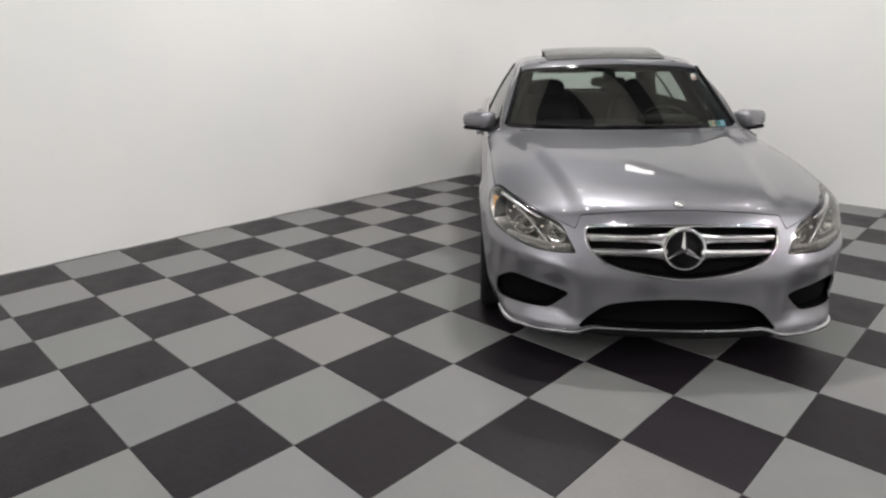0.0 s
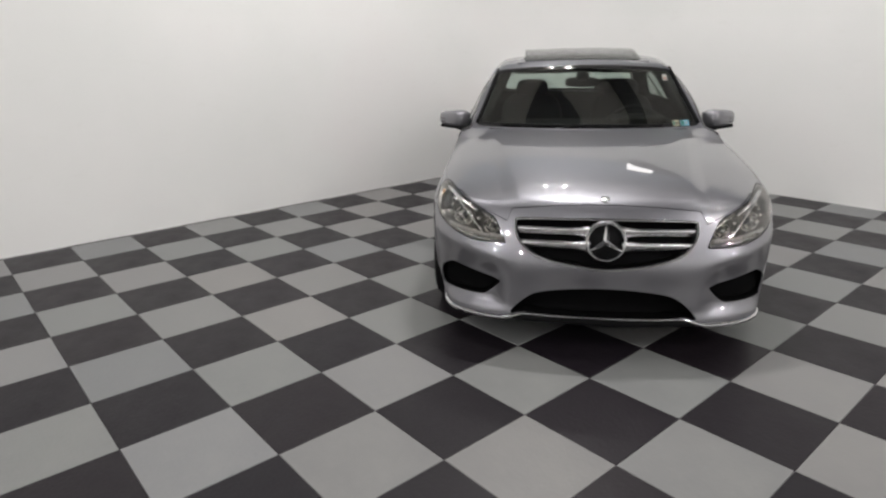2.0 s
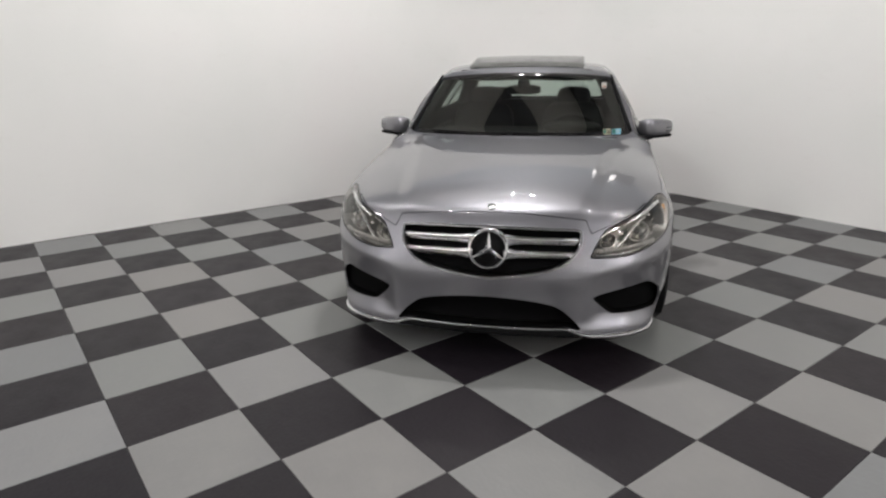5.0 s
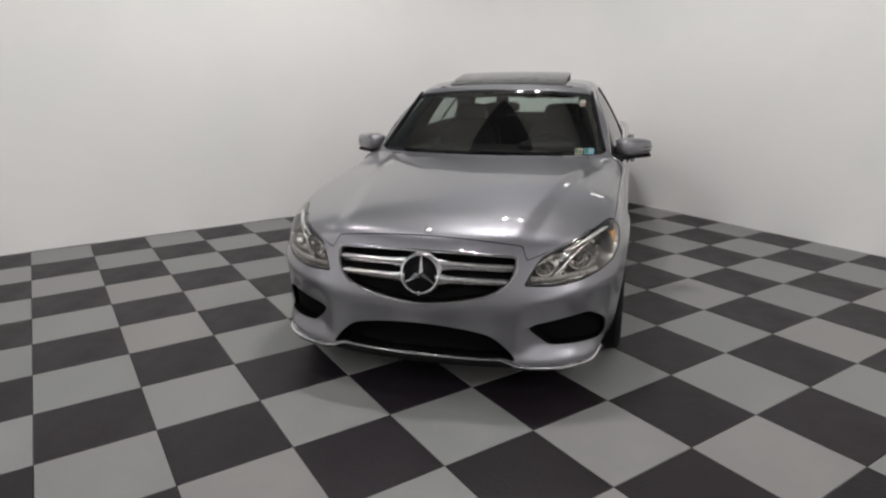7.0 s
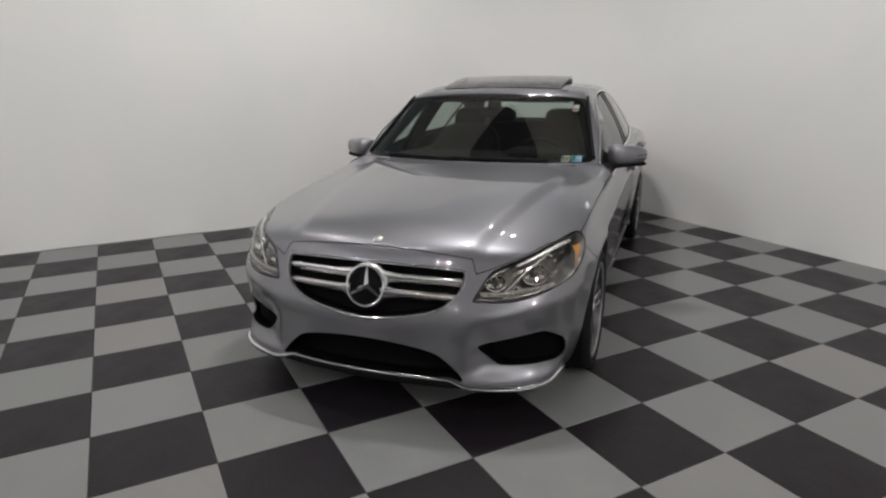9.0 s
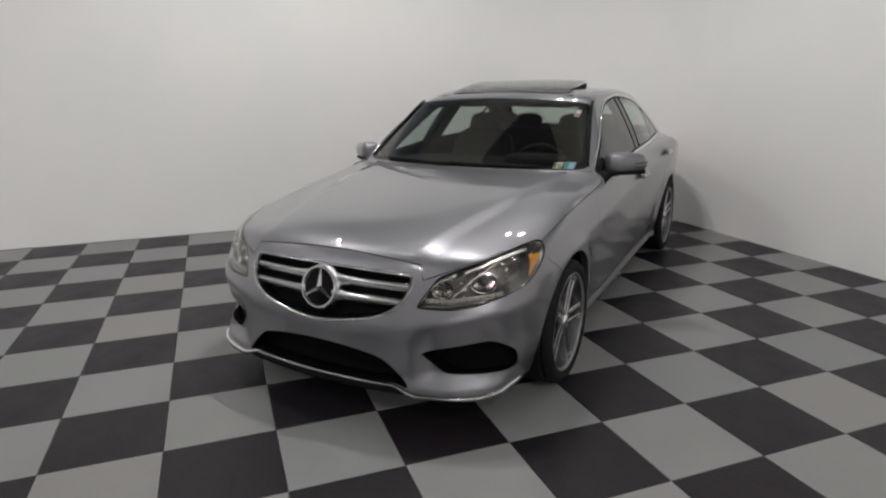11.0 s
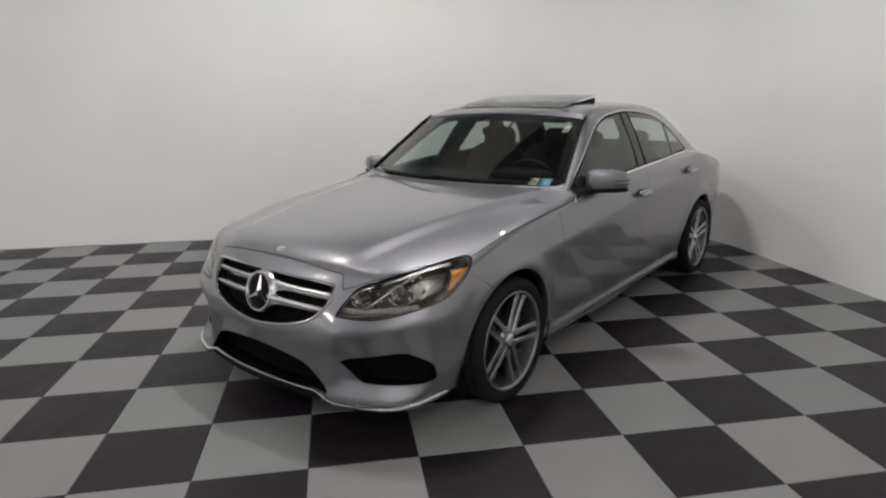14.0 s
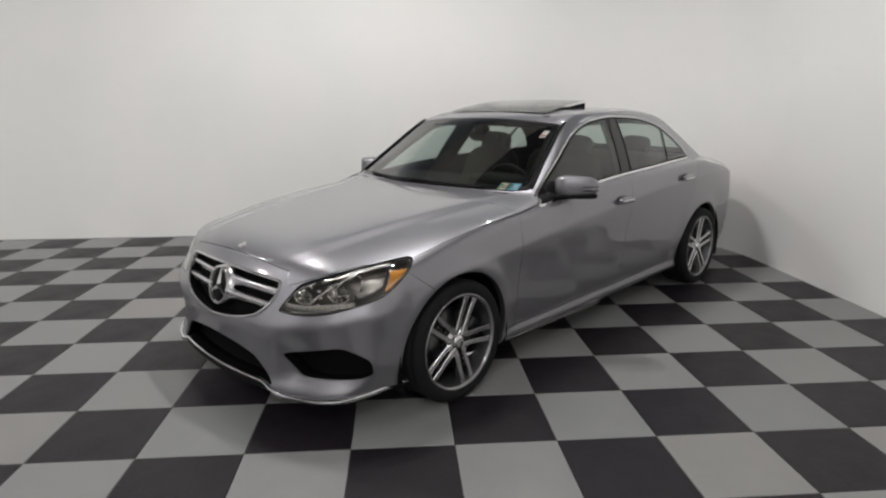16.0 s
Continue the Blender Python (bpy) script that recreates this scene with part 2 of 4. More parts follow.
for tier, z0, z1, mat, kind_ in (("", 0.0, WALL_TOP, WALL, "plain white painted wall"), ("_upper", WALL_TOP, CEIL, UPPER, "blue-grey painted strip of wall below the ceiling")):
    h, zc = z1 - z0, (z0 + z1) / 2
    wall("wall_west" + tier, (T, LY + T - BEND, h), (WALL_X - T / 2, MY - T / 2 - BEND / 2, zc), mat, kind_ + ", lightly scuffed")
    wall("wall_north" + tier, (LX - BEND, T, h), (MX + BEND / 2, WALL_Y + T / 2, zc), mat, kind_ + ", behind the parked car")
    bent_wall("wall_corner" + tier, z0, z1, mat, kind_ + ", rounded in the corner")
wall("wall_east", (T, LY + 2 * T, CEIL), (BACK_X + T / 2, MY, CEIL / 2), PLAIN, "plain grey painted wall closing the room")
wall("wall_south", (LX, T, CEIL), (MX, BACK_Y - T / 2, CEIL / 2), PLAIN, "plain grey painted wall closing the room")
tagged(part("ceiling", boxed((LX + 2 * T, LY + 2 * T, T), Matrix.Translation((MX, MY, CEIL + T / 2))), CEILING, smooth=False), "flat pale painted ceiling along the walls", "ceiling", kind="structure")
tagged(part("ceiling_panel", boxed((BACK_X - SOFFIT_X, SOFFIT_Y - BACK_Y, 0.04), Matrix.Translation(((BACK_X + SOFFIT_X) / 2, (SOFFIT_Y + BACK_Y) / 2, CEIL - 0.02))), DARK_CEILING, smooth=False), "dark painted middle field of the ceiling", "ceiling", kind="structure")


def ceiling_lamp(x, y, watts, radius=0.034):
    """A track with two bare bulbs."""
    ob = thing("ceiling_lamp", "twin round white bulbs on the unseen ceiling, switched on", "lamp", pose(x, y, CEIL, 0, 0, 25), "lamps on the ceiling")
    part("housing", boxed((0.42, 0.09, 0.05), Matrix.Translation((0, 0, -0.025)), 0.012), LAMP_BODY, ob)
    for side in (1, -1):
        part("bulb_holder", lathe([(0.004, 0.0), (0.03, 0.0), (0.03, 0.06), (0.004, 0.06)], 20), LAMP_BODY, ob).matrix_local = pose(side * 0.16, 0, -0.05, -90)
        data = bpy.data.lights.new("lamp_light", "SPOT")
        data.spot_size, data.spot_blend = math.radians(164), 0.5
        data.shadow_soft_size, data.energy, data.color = radius, watts / 2, (1.0, 0.975, 0.958)
        light = new("lamp_light", data)
        light.parent = ob
        light.matrix_local = pose(side * 0.16, 0, -0.19)
    return ob


# the pair at (-3.20, 3.45) is an added fill that brightens the corner walls
for lx, ly, share in ((-1.62, 1.75, 1.36), (-3.20, 3.45, 0.24), (-2.70, -0.30, 0.58), (-1.20, 0.00, 0.15), (-0.10, 3.10, 0.20), (1.2, 2.60, 0.26), (4.0, 1.50, 1.05), (1.2, -1.60, 0.26), (-3.05, -3.20, 0.36), (-1.68, -6.60, 1.1), (-0.30, -4.30, 0.80), (1.9, -7.80, 1.5), (5.5, -1.50, 0.55), (5.5, -5.60, 0.7), (7.9, -1.50, 1.5), (6.3, 2.60, 1.5)):
    ceiling_lamp(lx, ly, LAMP_POWER * share)


def wall_lamp():
    """A flat lit box on a dark bracket, high on the white wall."""
    ob = thing("wall_lamp", "flat white lit box on a dark bracket, high on the wall", "lamp", pose(-2.82, WALL_Y, WALL_TOP - 0.02))
    part("lamp_box", boxed((0.46, 0.10, 0.17), Matrix.Translation((0, -0.05, 0)), 0.012), LAMP_BODY, ob)
    part("diffuser", boxed((0.42, 0.012, 0.13), Matrix.Translation((0, -0.104, 0)), 0.004), GLOW, ob, "bright white diffuser")
    part("bracket", boxed((0.34, 0.06, 0.16), Matrix.Translation((0.42, -0.03, 0)), 0.01), BEAM, ob, "dark bracket")
    return ob


wall_lamp()


def ceiling_beam(size, at):
    ob = part("ceiling_beam", boxed(size, Matrix.Translation(at), 0.01), BEAM, smooth=False)
    return tagged(ob, "dark painted beam under the ceiling", "beam", kind="structure")


ceiling_beam((LX - 1.6, 0.26, 0.14), (MX + 0.8, 3.50, CEIL - 0.07))


# ---- the car: one smooth skin, cut into its panels ----
# car axes: x ahead from the front axle, y to the car's left, z up
CAR = pose(-1.1048, 1.2979, 0, 0, 0, -48.75)


def spline(*knots):
    """A smooth monotone curve through (x, y) knots."""
    xs, ys = np.array(knots, float).T
    h, d = np.diff(xs), np.diff(ys) / np.diff(xs)
    m = np.zeros(len(xs))
    m[0], m[-1] = d[0], d[-1]
    same = d[:-1] * d[1:] > 0
    with np.errstate(divide="ignore", invalid="ignore"):
        m[1:-1] = np.where(same, 2 * d[:-1] * d[1:] / (d[:-1] + d[1:]), 0)

    def at(x):
        x = np.asarray(x, float)
        c = np.clip(x, xs[0], xs[-1])
        i = np.clip(np.searchsorted(xs, c) - 1, 0, len(h) - 1)
        t = (c - xs[i]) / h[i]
        y = ys[i] * (1 + 2 * t) * (1 - t) ** 2 + h[i] * m[i] * t * (1 - t) ** 2 + ys[i + 1] * t * t * (3 - 2 * t) + h[i] * m[i + 1] * t * t * (t - 1)
        return y + np.where(x < xs[0], m[0] * (x - xs[0]), 0) + np.where(x > xs[-1], m[-1] * (x - xs[-1]), 0)

    return at


def smax(a, b, k):
    return 0.5 * (a + b + np.sqrt((a - b) ** 2 + k * k))


def smin(a, b, k):
    return 0.5 * (a + b - np.sqrt((a - b) ** 2 + k * k))


def above(v, k=0.02):
    return 0.5 * (v + np.sqrt(v * v + k * k))


def step(v, a, b):
    t = np.clip((v - a) / (b - a), 0, 1)
    return t * t * (3 - 2 * t)


HALF = spline((-4.05, 0.76), (-3.7, 0.85), (-3.3, 0.895), (-2.87, 0.915), (-2.2, 0.920), (-1.2, 0.920), (-0.4, 0.918), (0.0, 0.918), (0.3, 0.912), (0.55, 0.892), (0.85, 0.84))
CREASE = spline((-3.9, 0.92), (-2.54, 0.895), (-1.35, 0.812), (-0.34, 0.715), (0.3, 0.66), (0.8, 0.62))
TOP = spline((-4.05, 0.95), (-3.85, 0.990), (-3.3, 1.022), (-2.74, 1.045), (-1.65, 1.018), (-1.2, 1.002), (-0.85, 0.986), (-0.56, 0.961), (-0.2, 0.925), (0.2, 0.872), (0.5, 0.822), (0.65, 0.778), (0.74, 0.735), (0.85, 0.66))
CROWN = spline((-4.05, 0.22), (-3.6, 0.17), (-3.2, 0.08), (-2.75, 0.025), (-1.0, 0.03), (-0.6, 0.045), (0.0, 0.058), (0.5, 0.112), (0.85, 0.13))
FOLD = spline((-0.7, 0.66), (-0.3, 0.60), (0.3, 0.50), (0.7, 0.44))
ROOF = spline((-3.4, 1.16), (-2.9, 1.325), (-2.5, 1.404), (-2.1, 1.428), (-1.75, 1.430), (-1.5, 1.420), (-1.3, 1.392), (-1.15, 1.352), (-0.9, 1.26))


def side_of(x, z):
    c = CREASE(x)
    w = HALF(x) + 0.005 - 0.22 * above(z - c, 0.007)
    w = w - 0.007 * np.exp(-(((z - (c - 0.17)) / 0.12) ** 2)) * step(x, -3.2, -2.3) * (1 - step(x, -0.55, 0.0))
    w = w - 0.26 * above(0.30 - z, 0.03) - 0.075 * above(c - 0.006 - z, 0.008) - 0.05 * above(c - 0.16 - z, 0.10)
    w = w + 0.034 * np.exp(-(((z - 0.212) / 0.045) ** 2)) * step(x, -2.62, -2.45) * (1 - step(x, -0.42, -0.28))
    for cx, grow in ((0.0, 0.016), (-2.868, 0.018)):
        r = np.sqrt((x - cx) ** 2 + (z - 0.31) ** 2)
        w = w + grow * np.exp(-(((r - 0.376) / 0.06) ** 2))
    return w


def front_of(y, z):
    y = np.abs(y)
    x = 0.838 - 0.225 * y**2 - 0.46 * y**8 - 0.55 * above(z - 0.52, 0.06)
    x = x + 0.008 * np.exp(-(((z - 0.455) / 0.06) ** 2)) - 0.030 * step(y, 0.455, 0.56) * step(z, 0.205, 0.285) * (1 - step(z, 0.36 + 0.22 * (y - 0.5), 0.50 + 0.22 * (y - 0.5)))
    x = x + 0.010 * np.exp(-(((z - (0.505 + 0.17 * (y - 0.55))) / 0.042) ** 2)) * step(y, 0.40, 0.56)
    return x + 0.012 * step(-z, -0.25, -0.19)


def rear_of(y, z):
    return -4.03 + 0.30 * y**2 + 0.70 * y**8 + 0.36 * above(z - 0.68, 0.08) + 0.25 * above(0.40 - z, 0.05)


def lower(x, y, z):
    """The body up to the belt line, with bonnet and boot."""
    a = np.abs(y)
    top = TOP(x) - CROWN(x) * (0.3 * a**2 + 0.97 * a**4) - 0.012 * step(a - FOLD(x), -0.035, 0.065) * step(x, -0.72, -0.5)
    body = smax(a - side_of(x, z), z - top, 0.034)
    body = smax(body, x - front_of(a, z), 0.036)
    body = smax(body, rear_of(a, z) - x, 0.06)
    return smax(body, 0.165 - z, 0.012)


def cabin(x, y, z):
    """Roof, pillars and glass."""
    a = np.abs(y)
    up = above(z - 0.965, 0.03) - 0.035
    w = 0.862 - 0.45 * up - 0.36 * up * np.abs(up) - 0.075 * above(-2.0 - x, 0.05) - 0.05 * above(x + 1.6, 0.05) - 0.10 * above(x + 0.95, 0.05)
    side = (a - w) / 1.12
    roof = z - (ROOF(x) + 0.008 - 0.055 * a**2 - 0.10 * a**6)
    screen = (x + (z - 0.945) * 1.5 + 0.27 * a**2 + 0.530) / 1.8
    back = (-3.28 + (z - 1.02) * 1.56 + 0.25 * a**2 - x) / 2.0
    body = smax(side, roof, 0.034)
    body = smax(body, screen, 0.02)
    body = smax(body, back, 0.05)
    return smax(body, 0.80 - z, 0.02)


def skin(x, y, z):
    return smin(lower(x, y, z), cabin(x, y, z), 0.012)


def slope_of(fn, p, e=0.0015):
    x, y, z = p.T
    return np.stack([fn(x + e, y, z) - fn(x - e, y, z), fn(x, y + e, z) - fn(x, y - e, z), fn(x, y, z + e) - fn(x, y, z - e)], -1) / (2 * e)


def surface(fn, low, high, h):
    """Triangles of the surface fn = 0, drawn down onto it exactly."""
    axes = [np.arange(a, b + h, h) for a, b in zip(low, high)]
    v = fn(*np.meshgrid(*axes, indexing="ij"))
    s = v < 0
    n = [len(a) - 1 for a in axes]
    corner = [(i, j, k) for i in (0, 1) for j in (0, 1) for k in (0, 1)]
    count = sum(s[i : i + n[0], j : j + n[1], k : k + n[2]].astype(np.int8) for i, j, k in corner)
    cells = np.argwhere((count > 0) & (count < 8))
    val = np.stack([v[cells[:, 0] + i, cells[:, 1] + j, cells[:, 2] + k] for i, j, k in corner], -1)
    total, hits = np.zeros((len(cells), 3)), np.zeros(len(cells))
    for a in range(8):
        for b in range(a + 1, 8):
            if sum(p != q for p, q in zip(corner[a], corner[b])) != 1:
                continue
            cross = (val[:, a] < 0) != (val[:, b] < 0)
            t = np.where(cross, val[:, a] / np.where(cross, val[:, a] - val[:, b], 1), 0)[:, None]
            total += cross[:, None] * (np.array(corner[a]) * (1 - t) + np.array(corner[b]) * t)
            hits += cross
    verts = np.array([a[0] for a in axes]) + h * (cells + total / hits[:, None])
    index = np.full(n, -1)
    index[tuple(cells.T)] = np.arange(len(cells))
    quads = []
    for ax in range(3):
        one = np.eye(3, dtype=int)[ax]
        u, w = np.eye(3, dtype=int)[(ax + 1) % 3], np.eye(3, dtype=int)[(ax + 2) % 3]
        lo = s[: -1 if ax == 0 else None, : -1 if ax == 1 else None, : -1 if ax == 2 else None]
        hi = s[one[0] :, one[1] :, one[2] :]
        e = np.argwhere(lo != hi)
        e = e[((e - u - w) >= 0).all(1) & (e < np.array(n)).all(1)]
        quads.append(np.stack([index[tuple((e - d).T)] for d in (u + w, w, 0 * u, u)], -1))
    q = np.concatenate(quads)
    q = q[(q >= 0).all(1)]
    tri = np.concatenate([q[:, [0, 1, 2]], q[:, [0, 2, 3]]])
    for _ in range(5):
        g = slope_of(fn, verts)
        move = -(fn(*verts.T) / np.maximum((g * g).sum(1), 1e-6))[:, None] * g
        verts = verts + move * np.minimum(1, h / np.maximum(np.linalg.norm(move, axis=1), 1e-9))[:, None]
    g = slope_of(fn, verts)
    a, b, c = verts[tri[:, 0]], verts[tri[:, 1]], verts[tri[:, 2]]
    wrong = (np.cross(b - a, c - a) * g[tri[:, 0]]).sum(1) < 0
    tri[wrong] = tri[wrong][:, ::-1]
    return verts, tri


def cut(verts, tri, fn):
    """Splits the triangles along fn = 0."""
    a = fn(*verts.T)
    a = np.where(np.abs(a) < 2e-5, 2e-5, a)
    s = a > 0
    t = s[tri]
    n = t.sum(1)
    mixed = (n == 1) | (n == 2)
    if not mixed.any():
        return verts, tri
    m, tm = tri[mixed], t[mixed]
    lone = np.where(tm.sum(1) == 1, tm.argmax(1), tm.argmin(1))
    r = np.arange(len(m))
    A, B, C = m[r, lone], m[r, (lone + 1) % 3], m[r, (lone + 2) % 3]
    pairs = np.sort(np.concatenate([np.stack([A, B], -1), np.stack([A, C], -1)]), axis=1)
    edge, back = np.unique(pairs, axis=0, return_inverse=True)
    back = back.reshape(-1)
    f = (a[edge[:, 0]] / (a[edge[:, 0]] - a[edge[:, 1]]))[:, None]
    fresh = verts[edge[:, 0]] * (1 - f) + verts[edge[:, 1]] * f
    P, Q = len(verts) + back[: len(m)], len(verts) + back[len(m) :]
    made = np.concatenate([np.stack([A, P, Q], -1), np.stack([P, B, C], -1), np.stack([P, C, Q], -1)])
    return np.concatenate([verts, fresh]), np.concatenate([tri[~mixed], made])


# outlines on the skin: below nought inside
def grille_in(x, y, z):
    return smax(smax(z - (0.690 - 0.05 * y**2), 0.462 + 0.05 * np.abs(y) + 0.30 * y**2 + 265 * y**10 - z, 0.012), y - 0.440, 0.012)


def grille_out(x, y, z):
    return smax(smax(z - (0.746 - 0.13 * y**2), 0.451 + 0.05 * np.abs(y) + 0.29 * y**2 + 235 * y**10 - z, 0.012), y - 0.453, 0.014)


def intake(x, y, z):
    return smax(smax(z - (0.366 - 0.30 * y**2), LIP(y) + 0.004 - z, 0.006), (y - (0.335 + (0.345 - z) * 1.0)) * 0.7, 0.025)


def side_intake(x, y, z):
    a = smax(z - (0.366 + 0.225 * (y - 0.495)), 0.268 - z, 0.012)
    a = smax(a, smax((0.492 + (0.366 - z) * 1.0 - y) * 0.72, y - 0.850, 0.02), 0.016)
    return smax(a, (z - 0.428 + 0.85 * (y - 0.77)) * 0.76, 0.02)


def lamp(x, y, z):
    low = 0.555 + 0.9 * np.maximum(0, y - 0.58) ** 2 - z
    high = (z - (0.660 + 0.39 * (y - 0.482))) * 0.92
    a = smax(low, high, 0.014)
    a = smax(a, (0.478 + 0.55 * (z - 0.565) - y) * 0.9, 0.012)
    return smax(a, (0.300 + 1.32 * (0.745 - z) - x) * 0.6, 0.02)


WINDOW_TOP = spline((-2.80, 0.99), (-2.75, 1.045), (-2.708, 1.11), (-2.60, 1.205), (-2.471, 1.280), (-2.32, 1.325), (-2.1, 1.356), (-1.8, 1.370), (-1.54, 1.354), (-1.38, 1.322), (-1.242, 1.272), (-0.97, 1.123), (-0.65, 0.905), (-0.5, 0.80))
BELT = spline((-2.9, 1.035), (-2.74, 1.030), (-2.2, 1.018), (-1.65, 0.999), (-1.267, 0.973), (-0.65, 0.898))


def window(x, y, z):
    e = 0.004
    tilt = (WINDOW_TOP(x + e) - WINDOW_TOP(x - e)) / (2 * e)
    return smax((z - WINDOW_TOP(x)) / np.sqrt(1 + tilt**2), BELT(x) - z, 0.008)


def b_pillar(x, y, z):
    return np.abs(x + 1.655 + 0.33 * (z - 1.0)) - 0.062


def quarter_bar(x, y, z):
    return np.abs(x + 2.335 + 0.65 * (z - 1.043)) - 0.012


def sail(x, y, z):
    return -(x + 0.80 - 0.25 * (z - 1.0))


def windscreen(x, y, z):
    a = smax(y - (0.768 - 0.37 * (z - 0.96)), z - (1.362 - 0.078 * y**2), 0.02)
    return smax(a, 0.966 + 0.005 * y - z, 0.02)


def rear_screen(x, y, z):
    a = smax(y - (0.70 - 0.45 * (z - 1.05)), z - (1.325 - 0.08 * y**2), 0.04)
    return smax(a, 1.052 - z, 0.03)


def roof_hatch(x, y, z):
    return smax(np.abs(x + 1.545) - 0.245, y - 0.440, 0.04)


def bonnet_edge(y):
    turn = step(y, 0.452, 0.490)
    return (0.750 - 0.13 * y**2) * (1 - turn) + np.minimum(0.664 + 0.39 * (y - 0.482), 0.764) * turn


def bonnet_front(x, y, z):
    tilt = (bonnet_edge(y + 0.002) - bonnet_edge(y - 0.002)) / 0.004
    return (z - bonnet_edge(y)) / np.sqrt(1 + tilt**2)


BONNET_SIDE = spline((-0.75, 0.872), (-0.28, 0.864), (0.1, 0.858), (0.30, 0.846), (0.36, 0.835))


def bonnet_side(x, y, z):
    return y - BONNET_SIDE(x)


def bonnet_back(x, y, z):
    return x + 0.585 + 0.22 * y**2


def bumper_seam(x, y, z):
    return x - (0.345 + (z - 0.75) * 1.25)


def wing_seam(x, y, z):
    return x + 0.47 + 0.10 * (z - 0.5) ** 2


def door_seam(x, y, z):
    return x + 1.655 + 0.08 * (z - 0.9)


def door_back(x, y, z):
    return x + 2.72 - 0.5 * above(0.92 - z, 0.1)


def sill_seam(x, y, z):
    return z - 0.268


def boot_seam(x, y, z):
    return y - 0.66


def rear_bumper_seam(x, y, z):
    return z - 0.60


def front_arch(x, y, z):
    return np.sqrt((x - 0.005) ** 2 + (z - 0.305) ** 2) - 0.368


def rear_arch(x, y, z):
    return np.sqrt((x + 2.868) ** 2 + (z - 0.305) ** 2) - 0.368


def tail_lamp(x, y, z):
    return smax(smax(np.abs(z - 0.80) - 0.085, x + 3.60, 0.02), 0.45 - y, 0.02)


LIP = spline((0.0, 0.213), (0.38, 0.212), (0.45, 0.192), (0.50, 0.180), (0.70, 0.177), (0.84, 0.186))


def lip_line(x, y, z):
    return z - LIP(y)


GAP = 0.0018
SEAMS = {
    bonnet_front: lambda x, y, z: (x > 0.33) & (y < 0.84),
    bonnet_side: lambda x, y, z: (x > -0.76) & (x < 0.335) & (z > 0.72),
    bonnet_back: lambda x, y, z: (y < 0.87) & (z > 0.88) & (z < 1.0),
    bumper_seam: lambda x, y, z: (x > 0.05) & (y > 0.6) & (z < 0.757),
    wing_seam: lambda x, y, z: (z > 0.266) & (z < 0.93) & (y > 0.6),
    door_seam: lambda x, y, z: (z > 0.266) & (z < 1.02) & (y > 0.6),
    door_back: lambda x, y, z: (z > 0.266) & (z < 1.04) & (y > 0.6) & (x > -2.8),
    sill_seam: lambda x, y, z: (x > -2.6) & (x < -0.3) & (y > 0.6),
    boot_seam: lambda x, y, z: (x < -3.35) & (z > 0.9),
    rear_bumper_seam: lambda x, y, z: (x < -3.2),
}
SLIM = {wing_seam: 0.0009, door_seam: 0.0011, door_back: 0.0010}
V, F = surface(skin, (-4.12, -0.03, 0.13), (0.92, 0.97, 1.47), 0.0135)
for fn in (grille_in, grille_out, intake, side_intake, lamp, window, b_pillar, quarter_bar, sail, windscreen, rear_screen, roof_hatch, front_arch, rear_arch, tail_lamp, lip_line):
    V, F = cut(V, F, fn)
for fn, off in ((window, 0.010), (window, 0.019), (windscreen, 0.022), (rear_screen, 0.022), (lamp, 0.004)):
    V, F = cut(V, F, lambda x, y, z: fn(x, y, z) + off)
for fn in SEAMS:
    V, F = cut(V, F, lambda x, y, z: fn(x, y, z) - SLIM.get(fn, GAP))
    V, F = cut(V, F, lambda x, y, z: fn(x, y, z) + SLIM.get(fn, GAP))
V, F = cut(V, F, lambda x, y, z: y)
V[np.abs(V[:, 1]) < 3e-5, 1] = 0
F = F[V[F].mean(1)[:, 1] > 0]
N = slope_of(skin, V)
N /= np.maximum(np.linalg.norm(N, axis=1), 1e-9)[:, None]
N[V[:, 1] == 0, 1] = 0

X, Y, Z = V[F].mean(1).T
NZ = N[F].mean(1)
nose, high = X > 0.2, Z > 0.94
kind = np.full(len(F), "side_panel", dtype=object)


def mark(mask, name):
    kind[mask & (kind == "side_panel")] = name


def inside(fn, off=0.0):
    return fn(X, Y, Z) < -off


mark(((inside(front_arch) | inside(rear_arch)) & (Y > 0.5)), "none")
mark(inside(lip_line) & (X > 0.30), "underbody")
mark((Z < 0.19) & (NZ[:, 2] < -0.3), "underbody")
mark(inside(grille_in) & nose, "grille_hole")
mark(inside(grille_out) & nose, "grille_frame")
mark(inside(intake) & nose, "intake_hole")
mark(inside(side_intake) & nose, "side_intake_hole")
mark(inside(lamp, 0.004) & nose, "lamp_lens")
mark(inside(lamp) & nose, "lamp_edge")
glazed = inside(window) & (Y > 0.5) & (X < -0.55) & (X > -2.78) & (Z > 0.88)
mark(glazed & ~inside(window, 0.010), "window_trim")
mark(glazed & ~inside(window, 0.019), "window_seal")
mark(glazed & (sail(X, Y, Z) < 0) & (X > -0.9), "sail_panel")
mark(glazed & inside(b_pillar), "b_pillar")
mark(glazed & inside(quarter_bar), "window_seal")
mark(glazed & (X > -1.70), "front_door_glass")
mark(glazed & (quarter_bar(X + 0.0, Y, Z) > 0) & (X + 2.335 + 0.65 * (Z - 1.043) > 0), "rear_door_glass")
mark(glazed, "quarter_glass")
ahead_ = (X > -1.34) & (Z > 0.93) & (cabin(X, Y, Z) < 0.004)
mark(ahead_ & inside(windscreen, 0.022), "windscreen")
mark(ahead_ & inside(windscreen), "windscreen_edge")
behind = (X < -2.72) & (Z > 1.03) & (cabin(X, Y, Z) < 0.004)
